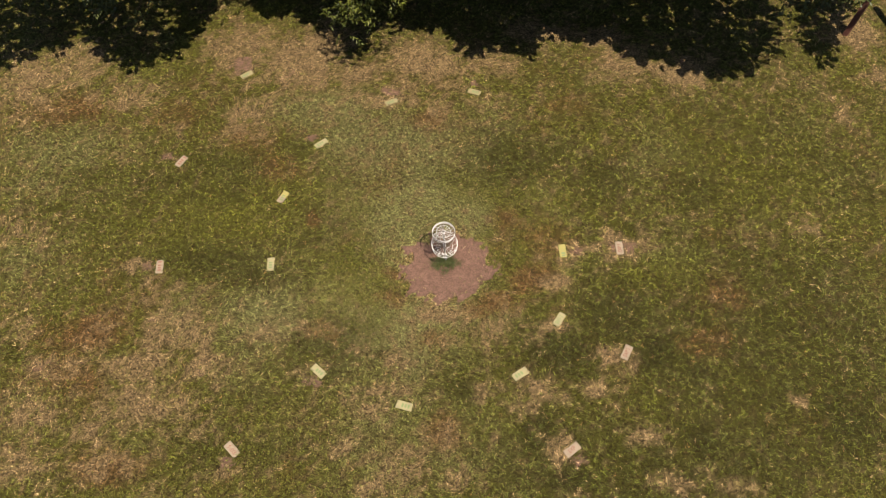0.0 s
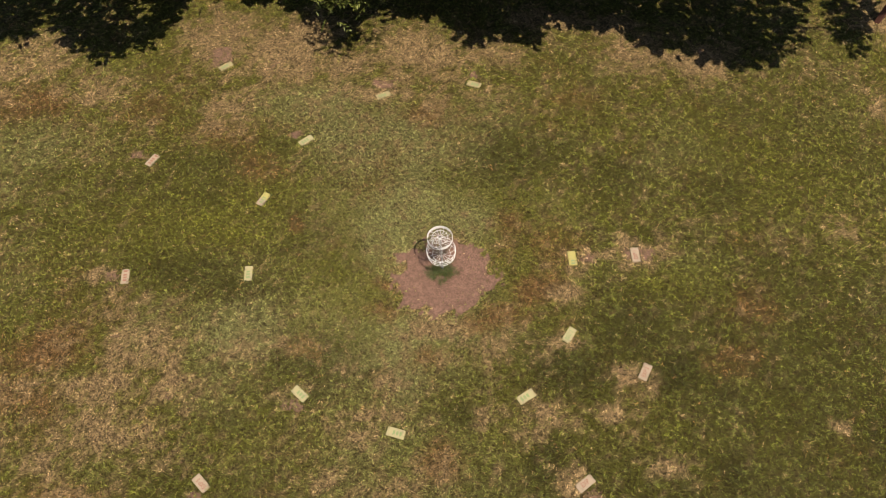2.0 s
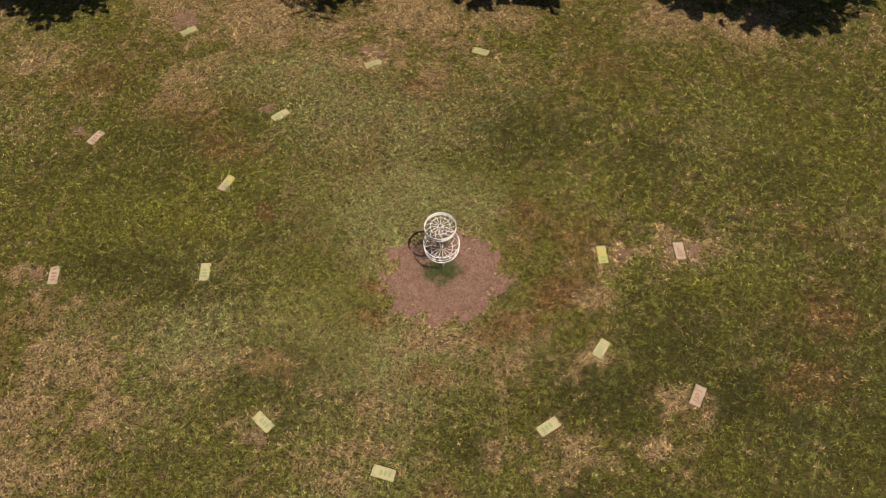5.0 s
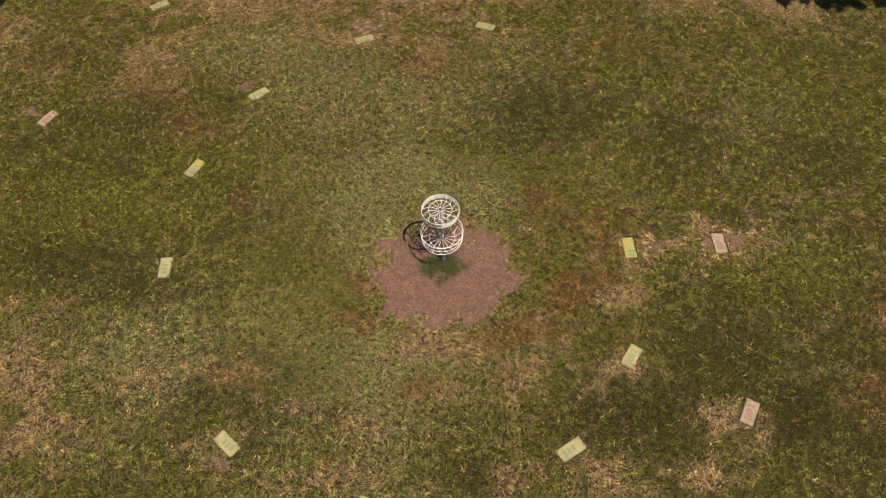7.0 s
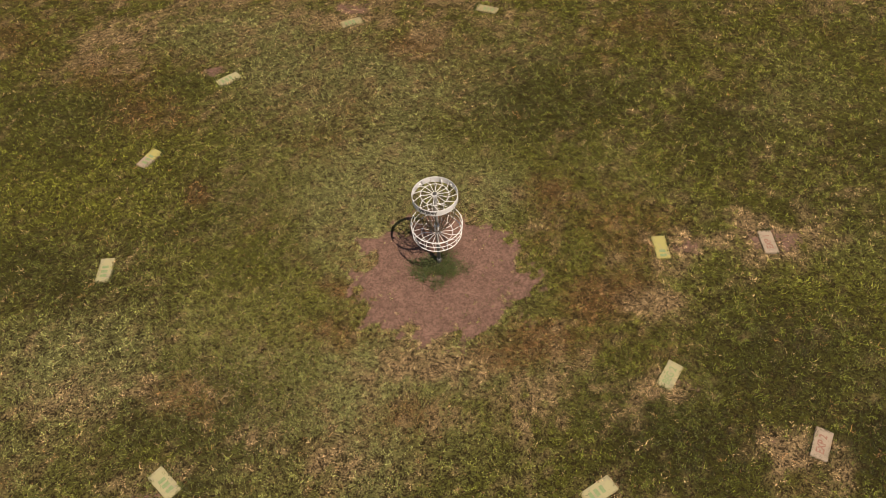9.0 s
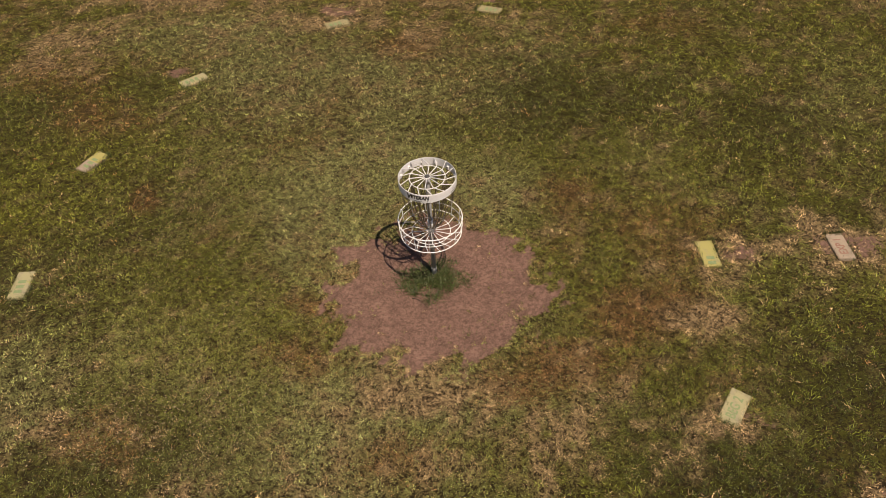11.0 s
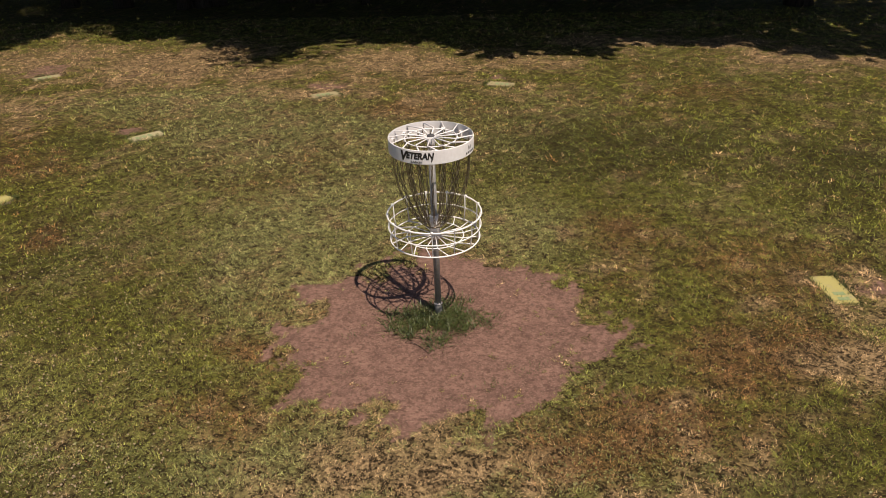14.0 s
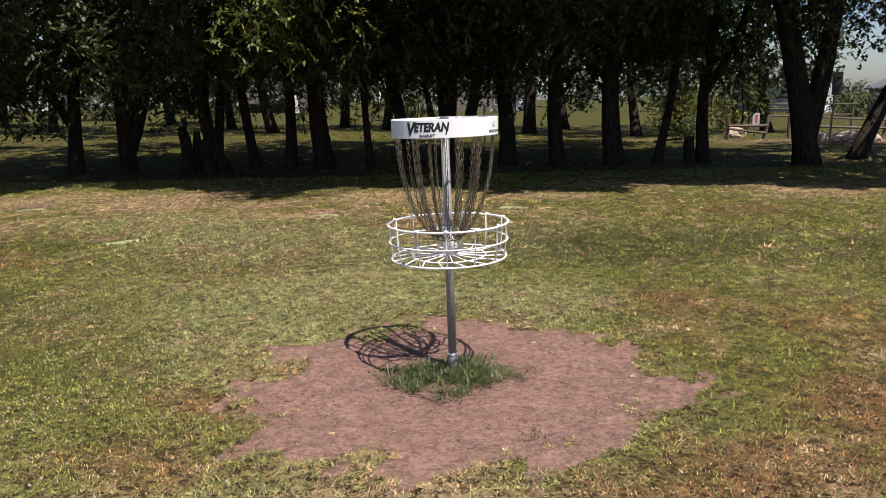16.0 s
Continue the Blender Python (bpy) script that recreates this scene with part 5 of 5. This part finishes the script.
stake(0.85, 19.0, 1.35, 0.035, MAT_TRIM, "pale upright stake on the lawn")
stake(10.6, 28.0, 2.0, 0.04, MAT_STEEL, "grey steel post on the lawn")
stake(11.3, 29.0, 2.6, 0.06, MAT_TIMBER, "tall timber post on the lawn")
stake(-7.0, 62.0, 2.2, 0.06, MAT_TRIM, "pale post on the far lawn")

def house(x, y, turn, w, d, h, siding, label, porch=False):
    """A gabled house with windows, a door and a shingled roof."""
    z = gz(x, y)
    root = thing("house", pose(x, y, z, 0, 0, turn), label, "house", "houses beyond the park")
    s = Shape()
    rise = w * 0.24
    a, b = w / 2, d / 2
    s.add([(-a, -b, -0.5), (a, -b, -0.5), (a, b, -0.5), (-a, b, -0.5), (-a, -b, h), (a, -b, h), (a, b, h), (-a, b, h), (0, -b, h + rise), (0, b, h + rise)],
          [(0, 1, 5, 8, 4), (1, 2, 6, 5), (2, 3, 7, 9, 6), (3, 0, 4, 7)])
    part("wall", s, siding, root, smooth=False)
    s = Shape()
    e, t = 0.5, 0.22
    for sg in (-1, 1):
        s.add([(0, -b - e, h + rise), (0, b + e, h + rise), (sg * (a + e), b + e, h - rise * e / a), (sg * (a + e), -b - e, h - rise * e / a),
               (0, -b - e, h + rise + t), (0, b + e, h + rise + t), (sg * (a + e), b + e, h - rise * e / a + t), (sg * (a + e), -b - e, h - rise * e / a + t)],
              [(0, 1, 2, 3), (4, 7, 6, 5), (0, 3, 7, 4), (1, 5, 6, 2), (3, 2, 6, 7)])
    part("roof", s, MAT_ROOF, root, smooth=False)
    spots = [(-a * 0.55, 1.5), (a * 0.1, 1.5)] + ([(-a * 0.5, 4.2), (a * 0.3, 4.2)] if h > 4.5 else [])
    for wx, wz in spots:
        s = Shape()
        s.box((wx - 0.75, -b - 0.06, wz - 0.7), (wx + 0.75, -b + 0.02, wz + 0.7))
        frame_ = part("window", s, MAT_TRIM, root, smooth=False)
        s = Shape()
        s.box((wx - 0.65, -b - 0.075, wz - 0.6), (wx + 0.65, -b - 0.062, wz + 0.6))
        part("pane", s, MAT_PANE, frame_, smooth=False)
    s = Shape()
    s.box((a * 0.5, -b - 0.06, -0.3), (a * 0.5 + 1.0, -b + 0.02, 2.0))
    part("door", s, MAT_TRIM, root, smooth=False)
    if porch:
        s = Shape()
        s.box((-a, -b - 2.5, 1.0), (a * 0.6, -b - 0.02, 1.2))
        part("deck", s, MAT_TIMBER, root, smooth=False)
        for px in (-a + 0.1, 0, a * 0.55):
            s = Shape()
            s.box((px - 0.08, -b - 2.45, -0.4), (px + 0.08, -b - 2.3, 2.4))
            part("deck_post", s, MAT_TRIM, root, smooth=False)
        s = Shape()
        s.box((-a, -b - 2.5, 1.95), (a * 0.6, -b - 2.42, 2.05))
        part("deck_rail", s, MAT_TRIM, root, smooth=False)


house(-22, 82, 8, 10, 9, 5.2, MAT_SIDING_TAN, "two-storey tan house with a white-posted deck", True)
house(-55, 88, 10, 12, 9, 3.0, MAT_SIDING, "low pale house at the park's edge")
house(-70, 92, -5, 12, 9, 5.0, MAT_SIDING, "pale two-storey house at the park's edge")
house(5, 108, 4, 12, 10, 3.2, MAT_SIDING_TAN, "tan house with a grey gable roof")
house(47, 104, 30, 9, 10, 4.4, MAT_SIDING, "white-gabled house beyond the fence")
house(58, 88, -20, 12, 10, 3.4, MAT_SIDING_TAN, "tan house with a grey roof and carport", True)
house(-4, 112, 0, 12, 9, 3.2, MAT_SIDING, "pale house beyond the far lawn")

# far trees that close the view
for i in range(34):
    rng = random.Random(200 + i)
    ang = -62 + i * 3.75 + rng.uniform(-1.2, 1.2)
    far = rng.uniform(100, 135)
    x, y = far * math.sin(radians(ang)), far * math.cos(radians(ang))
    if 24 < ang < 34:
        continue
    h = rng.uniform(5, 9)
    tree(x, y, [(0.28, (0.2, 0, h * 0.6), 0)], ((0, 0, h * 0.6), (h * 0.42, h * 0.42, h * 0.42)), 300 + i, leaf=MAT_LEAF_FAR, size=(0.5, 0.3), clumps=60, per=26, spread_r=0.7, label="distant dark green tree closing the park")
